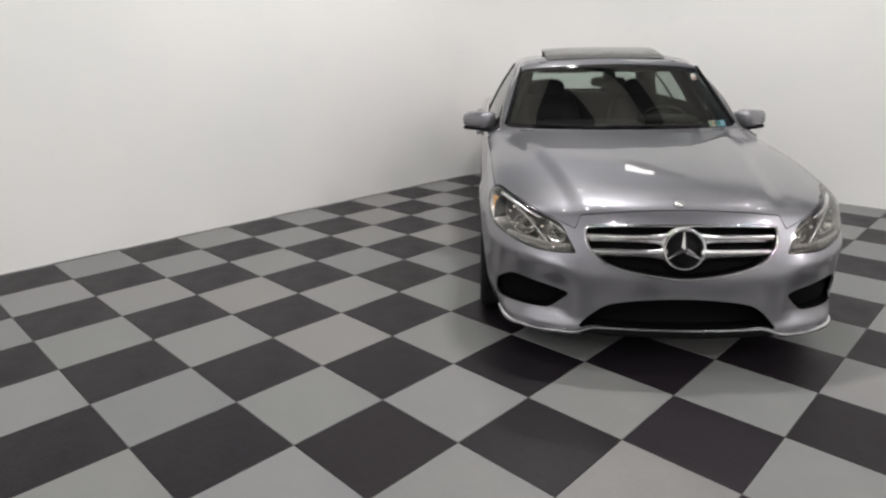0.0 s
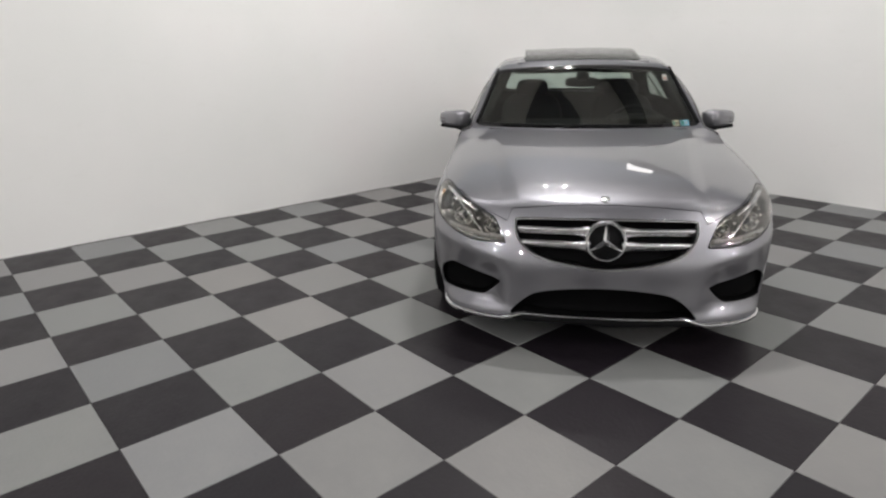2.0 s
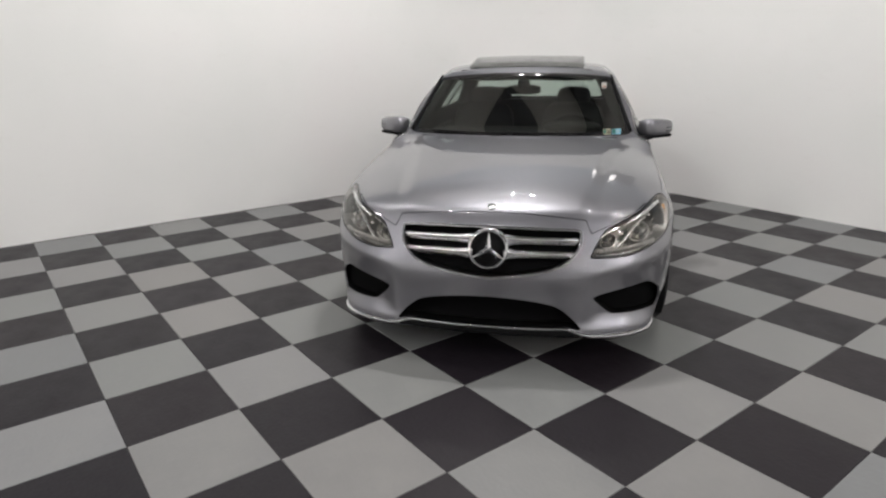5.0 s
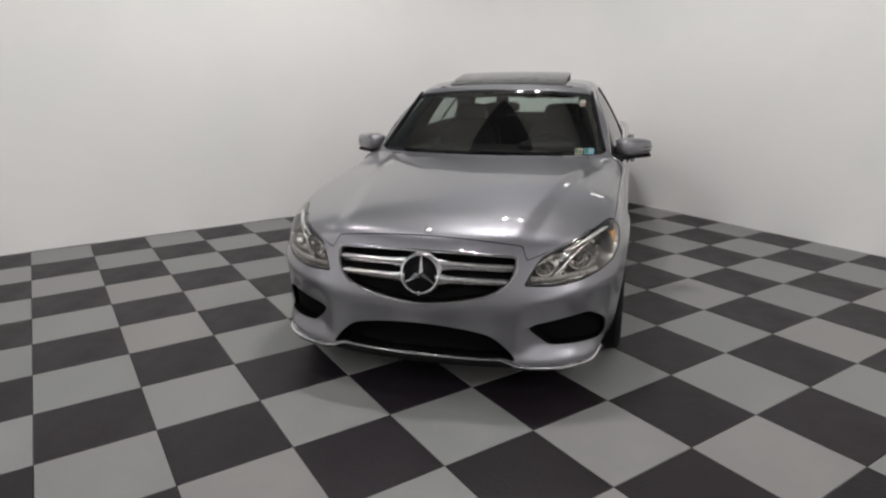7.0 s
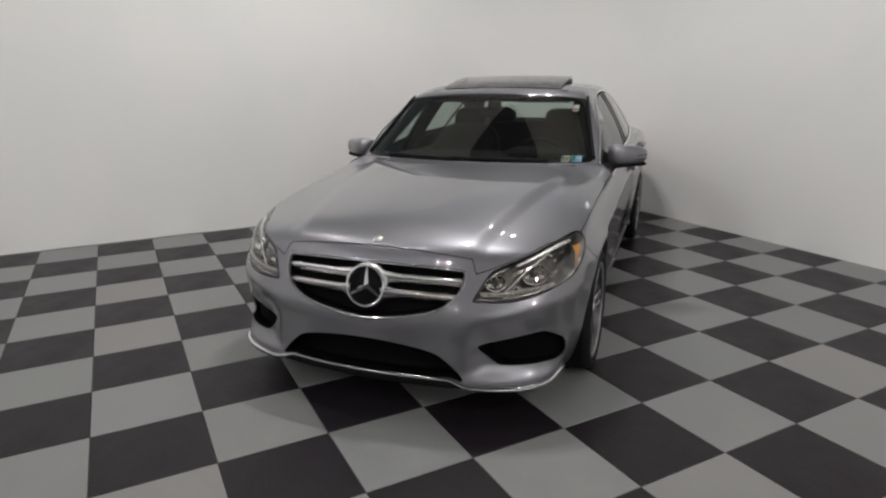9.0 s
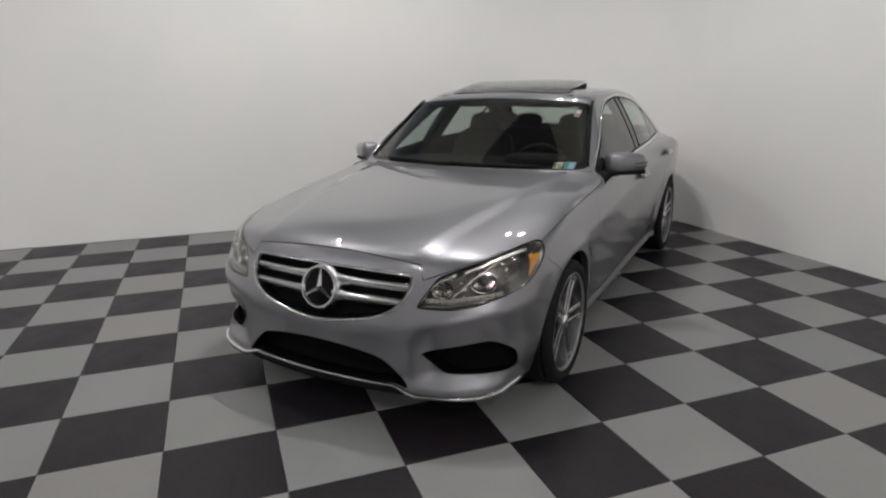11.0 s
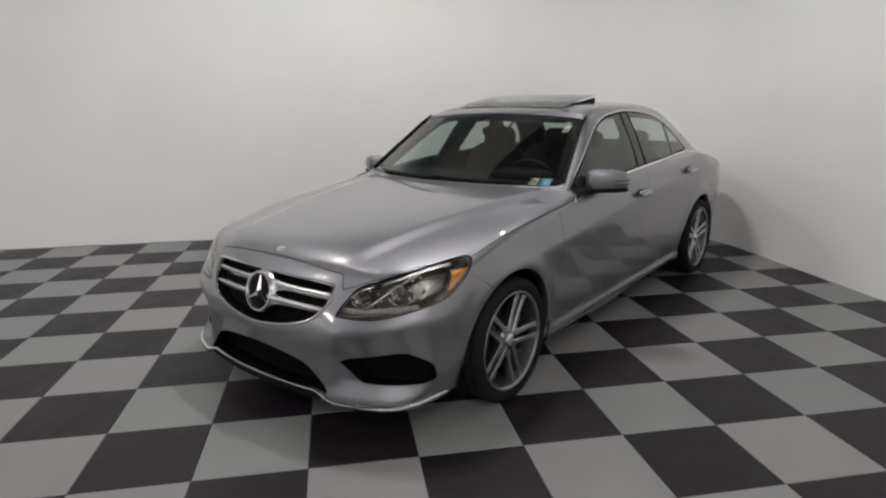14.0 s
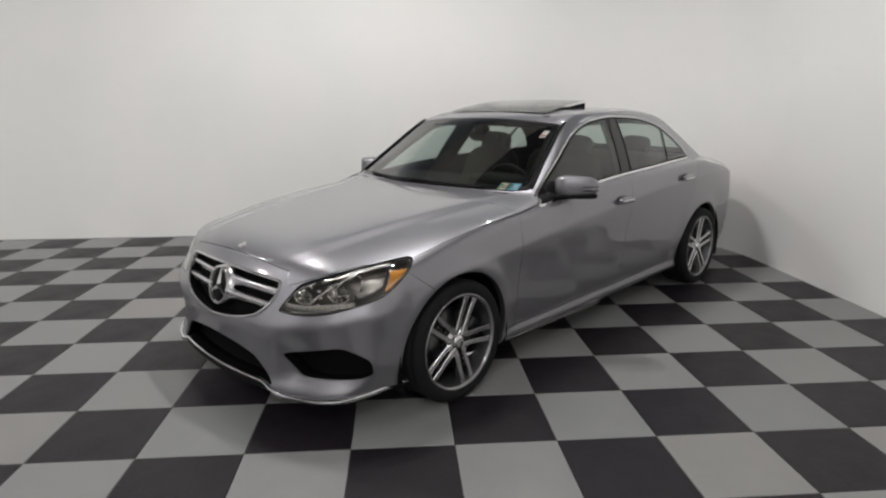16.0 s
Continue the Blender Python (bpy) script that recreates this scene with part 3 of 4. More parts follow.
mark(behind & inside(rear_screen, 0.022), "rear_screen")
mark(behind & inside(rear_screen), "windscreen_edge")
mark(inside(roof_hatch) & (Z > 1.3), "none")
mark(inside(tail_lamp) & (X < -3.4), "tail_lamp")
for fn, where in SEAMS.items():
    mark((np.abs(fn(X, Y, Z)) < SLIM.get(fn, GAP)) & where(X, Y, Z), "gap")
bonnet = (bonnet_front(X, Y, Z) > 0) & (bonnet_side(X, Y, Z) < 0) & (bonnet_back(X, Y, Z) > 0) & (X > -0.8)
mark(bonnet, "bonnet")
mark((X > -0.85) & (X < -0.5) & (Y < 0.66) & (Z < 0.975) & (Z > 0.9), "cowl")
kind[kind == "cowl"] = "gap"
mark((Z > 1.02) & (X < -0.6) & (X > -3.35) | ((Z > 0.93) & (X < -0.66) & (X > -1.3) & (window(X, Y, Z) > 0) & (Z > BELT(X))), "roof")
mark((bumper_seam(X, Y, Z) > 0) & (X > 0.02), "front_bumper")
mark((rear_bumper_seam(X, Y, Z) < 0) & (X < -3.2), "rear_bumper")
mark((boot_seam(X, Y, Z) < 0) & (X < -3.35), "boot_lid")
mark((sill_seam(X, Y, Z) < 0), "sill")
mark((wing_seam(X, Y, Z) > 0), "front_wing")
mark((door_seam(X, Y, Z) > 0), "front_door")
mark((door_back(X, Y, Z) > 0), "rear_door")


def pick(*names):
    """The triangles of these kinds, with only the points that they use."""
    f = F[np.isin(kind, names)]
    used, back = np.unique(f, return_inverse=True)
    return V[used], back.reshape(-1, 3), N[used]


def both(v, f, n):
    """The half and its mirror image, joined in the middle."""
    mid = v[:, 1] == 0
    there = np.where(mid, np.arange(len(v)), len(v) + np.cumsum(~mid) - 1)
    flip = np.array([1, -1, 1])
    return np.concatenate([v, v[~mid] * flip]), np.concatenate([f, there[f][:, ::-1]]), np.concatenate([n, n[~mid] * flip])


def other(v, f, n):
    flip = np.array([1, -1, 1])
    return v * flip, f[:, ::-1], n * flip


def rim_edges(f):
    e = np.concatenate([f[:, [0, 1]], f[:, [1, 2]], f[:, [2, 0]]])
    _, first, count = np.unique(np.sort(e, axis=1), axis=0, return_index=True, return_counts=True)
    return e[first[count == 1]]


def sheet(name, vfn, mat, parent, label="", thick=0.009, deep=None):
    """A panel with a turned-in edge; deep(midpoints, normals) may give longer returns at openings."""
    v, f, n = vfn
    e = rim_edges(f)
    e = e[~((np.abs(v[e[:, 0], 1]) < 1e-6) & (np.abs(v[e[:, 1], 1]) < 1e-6))]
    inward = -n * thick
    if deep is not None:
        inward = deep(v, inward)
    a, b = e[:, 0], e[:, 1]
    quad = np.stack([v[a], v[b], v[b] + inward[b], v[a] + inward[a]], 1)
    qn = np.cross(quad[:, 3] - quad[:, 0], quad[:, 1] - quad[:, 0])
    qn /= np.maximum(np.linalg.norm(qn, axis=1), 1e-9)[:, None]
    base = len(v) + 4 * np.arange(len(e))[:, None]
    faces = np.concatenate([f, base + [0, 3, 2], base + [0, 2, 1]])
    me = array_mesh(name, np.concatenate([v, quad.reshape(-1, 3)]), faces, np.concatenate([n, np.repeat(qn, 4, axis=0)]))
    return mesh_part(name, me, mat, parent, label, smooth=False)


def plain_sheet(name, v, f, mat, parent, label=""):
    return mesh_part(name, array_mesh(name, v, f), mat, parent, label)


def loops(f):
    """The border of some triangles as closed rows of point numbers."""
    nxt = {}
    for a, b in rim_edges(f).tolist():
        nxt.setdefault(a, []).append(b)
    out = []
    while nxt:
        start = next(iter(nxt))
        row, at = [], start
        while at in nxt:
            row.append(at)
            to = nxt[at].pop()
            if not nxt[at]:
                del nxt[at]
            at = to
        out.append(row)
    return sorted(out, key=len, reverse=True)


def ahead_at(y, z, fn=skin, low=-1.4, high=0.95):
    """Where the skin lies, looking from the front at width y and height z."""
    y, z = np.broadcast_arrays(np.asarray(y, float), np.asarray(z, float))
    a, b = np.full(y.shape, low), np.full(y.shape, high)
    for _ in range(40):
        m = (a + b) / 2
        out = fn(m, y, z) > 0
        a, b = np.where(out, a, m), np.where(out, m, b)
    return (a + b) / 2


def beside_at(x, z, fn=skin):
    x, z = np.broadcast_arrays(np.asarray(x, float), np.asarray(z, float))
    a, b = np.full(x.shape, 0.2), np.full(x.shape, 1.1)
    for _ in range(40):
        m = (a + b) / 2
        out = fn(x, m, z) > 0
        a, b = np.where(out, a, m), np.where(out, m, b)
    return (a + b) / 2


def blob(a, b, c, e1=0.5, e2=0.5, nu=28, nv=18):
    """A rounded block: a superellipsoid with half sizes a, b, c."""
    bm = bmesh.new()
    p = lambda v, e: math.copysign(abs(v) ** e, v)
    rows = []
    for j in range(1, nv):
        t = -math.pi / 2 + math.pi * j / nv
        rows.append([bm.verts.new((a * p(math.cos(t), e1) * p(math.cos(s), e2), b * p(math.cos(t), e1) * p(math.sin(s), e2), c * p(math.sin(t), e1))) for s in (2 * math.pi * i / nu for i in range(nu))])
    for r, q in zip(rows, rows[1:]):
        for i in range(nu):
            bm.faces.new((r[i], r[(i + 1) % nu], q[(i + 1) % nu], q[i]))
    for r, z, turn in ((rows[0], -c, -1), (rows[-1], c, 1)):
        tip = bm.verts.new((0, 0, z))
        for i in range(nu):
            bm.faces.new((r[i], r[(i + 1) % nu], tip)[::turn])
    return bm


car = thing("car", "grey metallic four-door saloon with chrome grille, parked on checkered floor tiles", "car", CAR)


def deep_front(v, inward):
    """Long returns round the wheel arches."""
    d = inward.copy()
    x, y, z = v.T
    arch = (np.minimum(np.abs(front_arch(x, y, z)), np.abs(rear_arch(x, y, z))) < 2e-3) & (np.abs(y) > 0.5)
    d[arch, 0], d[arch, 2] = 0, 0
    d[arch, 1] = -np.sign(y[arch]) * 0.035
    return d


bumper = sheet("front_bumper", both(*pick("front_bumper")), PAINT, car, "grey painted front bumper with chrome lip", deep=deep_front)
hood = sheet("bonnet", both(*pick("bonnet")), PAINT, car, "smooth grey metallic bonnet")
roof = sheet("roof", both(*pick("roof")), PAINT, car, "grey roof with raised dark glass hatch")
sheet("boot_lid", both(*pick("boot_lid")), PAINT, car)
sheet("rear_bumper", both(*pick("rear_bumper")), PAINT, car, deep=deep_front)
ys = np.linspace(-0.66, 0.66, 45)
cowl = part("cowl", tube([(float(ahead_at(abs(y), 0.958, cabin)) + 0.012, y, 0.953) for y in ys], 0.012, flat=0.7), BLACK, car, "black plastic cowl below the windscreen")
underbody = sheet("underbody", both(*pick("underbody")), BLACK, car, "black underside")
sheet("grille_frame", both(*pick("grille_frame")), PAINT, bumper, "grey painted grille surround", thick=0.012)
screen = mesh_part("windscreen", array_mesh("windscreen", *both(*pick("windscreen"))), WINDSCREEN, car, "lightly tinted windscreen glass", smooth=False)
mesh_part("rear_window", array_mesh("rear_window", *both(*pick("rear_screen"))), SIDE_GLASS, car, "tinted rear window glass", smooth=False)
sheet("windscreen_edge", both(*pick("windscreen_edge")), GLOSS_BLACK, car, "black glass border", thick=0.004)
doors = {}
for hand, turned in ((1, lambda p: p), (-1, lambda p: other(*p))):
    for name, label in (("front_wing", ""), ("side_panel", ""), ("sill", "")):
        sheet({"side_panel": "rear_wing"}.get(name, name), turned(pick(name)), PAINT, car, label, deep=deep_front)
    for end in ("front", "rear"):
        doors[end, hand] = door = sheet("door", turned(pick(end + "_door")), PAINT, car, "grey painted %s door" % end, deep=deep_front)
        mesh_part("door_window", array_mesh("door_window", *turned(pick(end + "_door_glass"))), SIDE_GLASS, door, "tinted side window glass", smooth=False)
    mesh_part("quarter_window", array_mesh("quarter_window", *turned(pick("quarter_glass"))), SIDE_GLASS, car, "small tinted corner window", smooth=False)
    sheet("window_seal", turned(pick("window_seal")), BLACK, car, "black rubber window seal", thick=0.006)
    sheet("pillar_cover", turned(pick("b_pillar")), GLOSS_BLACK, car, "gloss black pillar cover", thick=0.005)
    sheet("sail_panel", turned(pick("sail_panel")), BLACK, doors["front", hand], "black corner panel at mirror", thick=0.005)
    sheet("window_trim", turned(pick("window_trim")), CHROME, car, "thin chrome window surround", thick=0.006)
    sheet("tail_lamp", turned(pick("tail_lamp")), RED, car, "red tail lamp")
# the dark sheet behind the joints
v, f, n = both(*pick("front_bumper", "bonnet", "roof", "boot_lid", "rear_bumper", "front_wing", "side_panel", "sill", "front_door", "rear_door", "gap", "tail_lamp", "b_pillar", "window_seal", "window_trim", "sail_panel", "lamp_edge"))
plain_sheet("inner_panel", v - 0.012 * n, f, SHELL, car, "dark inner panels behind the joints")

# openings of the nose
def dish(name, vfn, depth, mat, label):
    """A hollow behind an opening: its walls and its back in one mesh."""
    v, f, n = vfn
    e = rim_edges(f)
    front = v - (0.004, 0, 0)
    back = v - (depth, 0, 0)
    a, b = e[:, 0], e[:, 1]
    k = len(v)
    walls = np.concatenate([np.stack([a, b, b + k], -1), np.stack([a, b + k, a + k], -1)])
    walls = walls[:, ::-1]
    plain_sheet(name, np.concatenate([front, back]), np.concatenate([f + k, walls]), mat, bumper, label)


dish("grille_mesh", both(*pick("grille_hole")), 0.060, DEEP, "black mesh behind the louvres")
dish("lower_intake", both(*pick("intake_hole")), 0.075, DEEP, "black lower air intake")
dish("side_intake", pick("side_intake_hole"), 0.065, DEEP, "black corner air intake")
dish("side_intake", other(*pick("side_intake_hole")), 0.065, DEEP, "black corner air intake")


# ---- grille, emblem, lip ----
def above_at(x, y, fn=skin):
    """The height of the skin over a place."""
    a, b = 0.4, 1.5
    for _ in range(40):
        m = (a + b) / 2
        a, b = (a, m) if fn(np.float64(x), np.float64(y), np.float64(m)) > 0 else (m, b)
    return a


def louvre(z0, hand):
    """Half a blade of the grille: rounded, leaning back, flaring where it meets the emblem."""
    ys = np.linspace(0.075, 0.425, 30)
    bm, rings = bmesh.new(), []
    for y in ys:
        zc = z0 + 0.004 * (1 - (y / 0.42) ** 2)
        flare = math.exp(-(((y - 0.075) / 0.05) ** 2))
        x = float(ahead_at(y, zc)) - 0.012 + 0.010 * flare
        ring = [(0.000, 0.006), (0.001, 0.012), (-0.004, 0.0165), (-0.030, 0.017), (-0.034, 0.0), (-0.028, -0.010), (-0.014, -0.016), (-0.003, -0.010)]
        rings.append([bm.verts.new((x + a, hand * y, zc + b * (1.25 + 0.6 * flare))) for a, b in ring])
    for p, q in zip(rings, rings[1:]):
        for k in range(8):
            bm.faces.new((p[k], p[(k + 1) % 8], q[(k + 1) % 8], q[k]))
    bmesh.ops.recalc_face_normals(bm, faces=bm.faces)
    return bm


def clipped(bm, fn, keep=0.0):
    """Drops the faces of bm whose middle lies outside an outline."""
    far = [f for f in bm.faces if fn(*[np.float64(c) for c in (f.calc_center_median().x, abs(f.calc_center_median().y), f.calc_center_median().z)]) > keep]
    bmesh.ops.delete(bm, geom=far, context="FACES")
    return bm


for z0 in (0.623, 0.560):
    for hand in (1, -1):
        blade = part("louvre", clipped(louvre(z0, hand), grille_in, 0.012), SATIN, bumper, "satin silver grille louvre")
        ys = [y for y in np.linspace(0.11, 0.42, 20) if grille_in(0, y, z0 + 0.018) < 0]
        part("chrome_edge", tube([(float(ahead_at(y, z0 + 0.019)) - 0.007, hand * y, z0 + 0.019) for y in ys], 0.003), CHROME, blade, "chrome edge of the louvre")

EMBLEM = pose(float(ahead_at(0, 0.593)) + 0.004, 0, 0.593, 0, -14, 0)
emblem = part("emblem", tube([(0, 0.090 * math.sin(a), 0.090 * math.cos(a)) for a in (2 * math.pi * i / 48 for i in range(48))], 0.0075, closed=True, out=[(1, 0, 0)] * 48), CHROME, bumper, "round chrome emblem ring with three arms")
emblem.matrix_local = EMBLEM
star = bmesh.new()
for k in range(3):
    a = 2 * math.pi * k / 3
    d, s = Vector((0, math.sin(a), math.cos(a))), Vector((0, math.cos(a), -math.sin(a)))
    tip, root = d * 0.090, Vector((0.014, 0, 0))
    left, right = d * 0.010 + s * 0.013, d * 0.010 - s * 0.013
    low = Vector((-0.012, 0, 0))
    vs = [star.verts.new(p) for p in (root, left, right, tip + s * 0.003, tip - s * 0.003, d * 0.05 + Vector((0.008, 0, 0)))]
    ws = [star.verts.new(p + low) for p in (left, right, tip + s * 0.003, tip - s * 0.003)]
    for q in ((0, 5, 1), (0, 2, 5), (1, 5, 3), (2, 4, 5), (3, 5, 4)):
        star.faces.new([vs[i] for i in q])
    for a_, b_, c_, d_ in ((vs[1], vs[3], ws[2], ws[0]), (vs[2], ws[1], ws[3], vs[4]), (vs[3], vs[4], ws[3], ws[2])):
        star.faces.new((a_, b_, c_, d_))
bmesh.ops.recalc_face_normals(star, faces=star.faces)
part("emblem_arms", star, CHROME, bumper, "three chrome arms of the emblem", smooth=False).matrix_local = EMBLEM
collar = lathe([(0.084, 0.002), (0.092, 0.003), (0.099, -0.005), (0.105, -0.022), (0.107, -0.055), (0.084, -0.055)], 48, closed=True)
part("emblem_collar", collar, SATIN, bumper, "satin silver collar round the emblem").matrix_local = EMBLEM @ pose(0, 0, 0, 0, 0, -90)
plate = bmesh.new()
cyl(plate, 0.088, 0.010, pose(-0.012, 0, 0, 0, 90, 0), 40)
part("emblem_plate", plate, BLACK, bumper, "black emblem plate").matrix_local = EMBLEM
gv, gf, _ = both(*pick("grille_hole"))
bead = loops(gf)[0]
part("grille_bead", tube([gv[i] + (0.001, 0, 0) for i in bead[::2]], 0.0072, closed=True, out=[(1, 0, 0)] * len(bead[::2])), CHROME, bumper, "chrome bead round the grille opening")
ys = np.linspace(-0.86, 0.86, 97)
lip = [(float(ahead_at(abs(y), LIP(abs(y)) + 0.006)) + 0.003, y, float(LIP(abs(y)))) for y in ys]
trim = tube(lip, 0.0088, flat=0.85)
for v in trim.verts:
    blade = step(abs(v.co.y), 0.40, 0.50)
    v.co.x += 0.010 * blade * (1 if v.co.x > float(ahead_at(abs(v.co.y), max(LIP(abs(v.co.y)) + 0.006, 0.17))) else 0)
    v.co.z = float(LIP(abs(v.co.y))) + (v.co.z - float(LIP(abs(v.co.y)))) * (1 + 0.8 * blade)
part("lip_trim", trim, LIP_CHROME, bumper, "chrome strip along the bumper lip")
badge = bmesh.new()
cyl(badge, 0.024, 0.006, Matrix(), 32, 0.021)
part("bonnet_badge", badge, BRIGHT, hood, "small round chrome badge").matrix_local = pose(0.651, 0, float(above_at(0.651, 0.0)) + 0.002, 0, 24, 0)

# ---- headlamps ----
for hand in (1, -1):
    v, f, n = pick("lamp_lens")
    fit_ = (lambda p: p) if hand > 0 else (lambda p: other(*p))
    lens = mesh_part("headlamp", array_mesh("headlamp", *fit_((v, f, n))), LENS, car, "clear headlamp with chrome bars and amber corner", smooth=False)
    sheet("lamp_border", fit_(pick("lamp_edge")), GLOSS_BLACK, lens, "thin black lamp border", thick=0.02)
    depth = 0.004 + 0.085 * step(-lamp(*v.T), 0.002, 0.030)
    hv = v - depth[:, None] * (n * 0.55 + np.array([0.45, 0.25, 0]))
    hv, hf, _ = fit_((hv, f, n))
    plain_sheet("housing", hv, hf, HOUSING, lens, "dark lamp housing")

    def at(y, z, sink):
        return (float(ahead_at(y, z)) - sink, hand * y, z)

    # amber corner: the outer end of the housing, just under the lens
    amber = F[(kind == "lamp_lens") & (X < 0.398 + 0.55 * (0.732 - Z)) & (lamp(X, Y, Z) < -0.008) & (Z > 0.652) & (Z < 0.756)]
    used, back = np.unique(amber, return_inverse=True)
    flat_ = V[used] - 0.022 * N[used]
    av, af, _ = fit_((flat_, back.reshape(-1, 3), N[used]))
    plain_sheet("amber_marker", av, af, AMBER, lens, "amber side marker")
    bezel, rows = bmesh.new(), []
    for z in np.linspace(0.650, 0.756, 8):
        x = 0.398 + 0.55 * (0.732 - z) + 0.003
        y = float(beside_at(x, z)) - 0.006
        rows.append([bezel.verts.new((x - 0.02 * k, hand * (y - 0.03 * k), z)) for k in (0, 1, 2)])
    for p, q in zip(rows, rows[1:]):
        for k in (0, 1):
            bezel.faces.new((p[k], p[k + 1], q[k + 1], q[k]))
    bmesh.ops.solidify(bezel, geom=bezel.faces[:], thickness=0.003)
    part("lamp_bezel", bezel, HOUSING, lens, "dark bezel ahead of the marker")
    bars = (
        [at(0.488, 0.573, 0.012), at(0.500, 0.600, 0.012), at(0.522, 0.640, 0.012), at(0.560, 0.666, 0.011), at(0.610, 0.688, 0.010)],
        [at(0.605, 0.590, 0.022), at(0.640, 0.632, 0.020), at(0.690, 0.685, 0.016), at(0.755, 0.735, 0.010)],
        [at(0.490, 0.568, 0.010), at(0.56, 0.566, 0.010), at(0.63, 0.571, 0.012), at(0.72, 0.586, 0.014), at(0.79, 0.610, 0.016)],
        [at(0.640, 0.694, 0.012), at(0.70, 0.720, 0.012), at(0.75, 0.742, 0.010), at(0.790, 0.756, 0.009), at(0.815, 0.762, 0.009)],
    )
    for row, radius in zip(bars, (0.0060, 0.0072, 0.0036, 0.0105)):
        line = [Vector(p) for p in row]
        part("light_bar", tube(line, radius, flat=0.8), BRIGHT, lens, "bright chrome light bar")
    for y, z, r in ((0.562, 0.625, 0.042), (0.712, 0.655, 0.055)):
        face = pose(*at(y, z, 0.030), 0, 0, hand * 26)
        bowl = lathe([(0.010, -0.040), (0.55 * r, -0.032), (0.82 * r, -0.018), (r, 0.0), (r + 0.004, 0.001)], 16)
        part("reflector", bowl, REFLECTOR, lens, "bright faceted reflector bowl", smooth=False).matrix_local = face @ pose(0, 0, 0, 0, 0, -90) @ Matrix.Diagonal((1, 1, 0.82, 1))
        part("projector", blob(0.016, r * 0.34, r * 0.34, 1.0, 1.0, 20, 12), PROJECTOR, lens, "clear round lamp lens").matrix_local = face @ pose(-0.022, 0, 0)
        ring = lathe([(0.36 * r, -0.004), (0.44 * r, 0.0), (0.44 * r, -0.012), (0.36 * r, -0.012)], 24, closed=True)
        part("projector_ring", ring, REFLECTOR, lens, "bright ring round the lamp lens").matrix_local = face @ pose(-0.020, 0, 0, 0, 0, -90)
        for k in range(6):
            a = 2 * math.pi * (k + 0.5) / 6
            facet = face @ pose(-0.012, 0.70 * r * math.cos(a), 0.57 * r * math.sin(a), 0, 34 * math.sin(a), -34 * math.cos(a))
            part("reflector_facet", boxed((0.004, r * 0.34, r * 0.26), facet, 0.0015, 1), REFLECTOR, lens, smooth=False)
    guide = [at(y, 0.583 + 0.14 * max(0, y - 0.6), 0.018) for y in np.linspace(0.505, 0.79, 16)]
    part("light_guide", tube(guide, 0.0125, flat=0.5, out=[(1, 0, 0)] * 16), GUIDE, lens, "frosted grey light guide")
    for k in range(11):
        y = 0.52 + 0.025 * k
        part("guide_rib", boxed((0.005, 0.004, 0.017), pose(*at(y, 0.583 + 0.14 * max(0, y - 0.6), 0.011), 0, 0, hand * 20), 0.001, 1), BRIGHT, lens, smooth=False)
    for k, (y, z) in enumerate(((0.630, 0.655), (0.648, 0.628), (0.645, 0.600), (0.778, 0.700), (0.785, 0.668), (0.775, 0.640), (0.618, 0.612), (0.585, 0.665), (0.735, 0.712), (0.760, 0.722))):
        part("lamp_element", boxed((0.010, 0.018, 0.012), pose(*at(y, z, 0.030), 17 * k, 10 * (k % 3) - 10, hand * (20 + 9 * (k % 4))), 0.003, 1), REFLECTOR, lens, smooth=False)

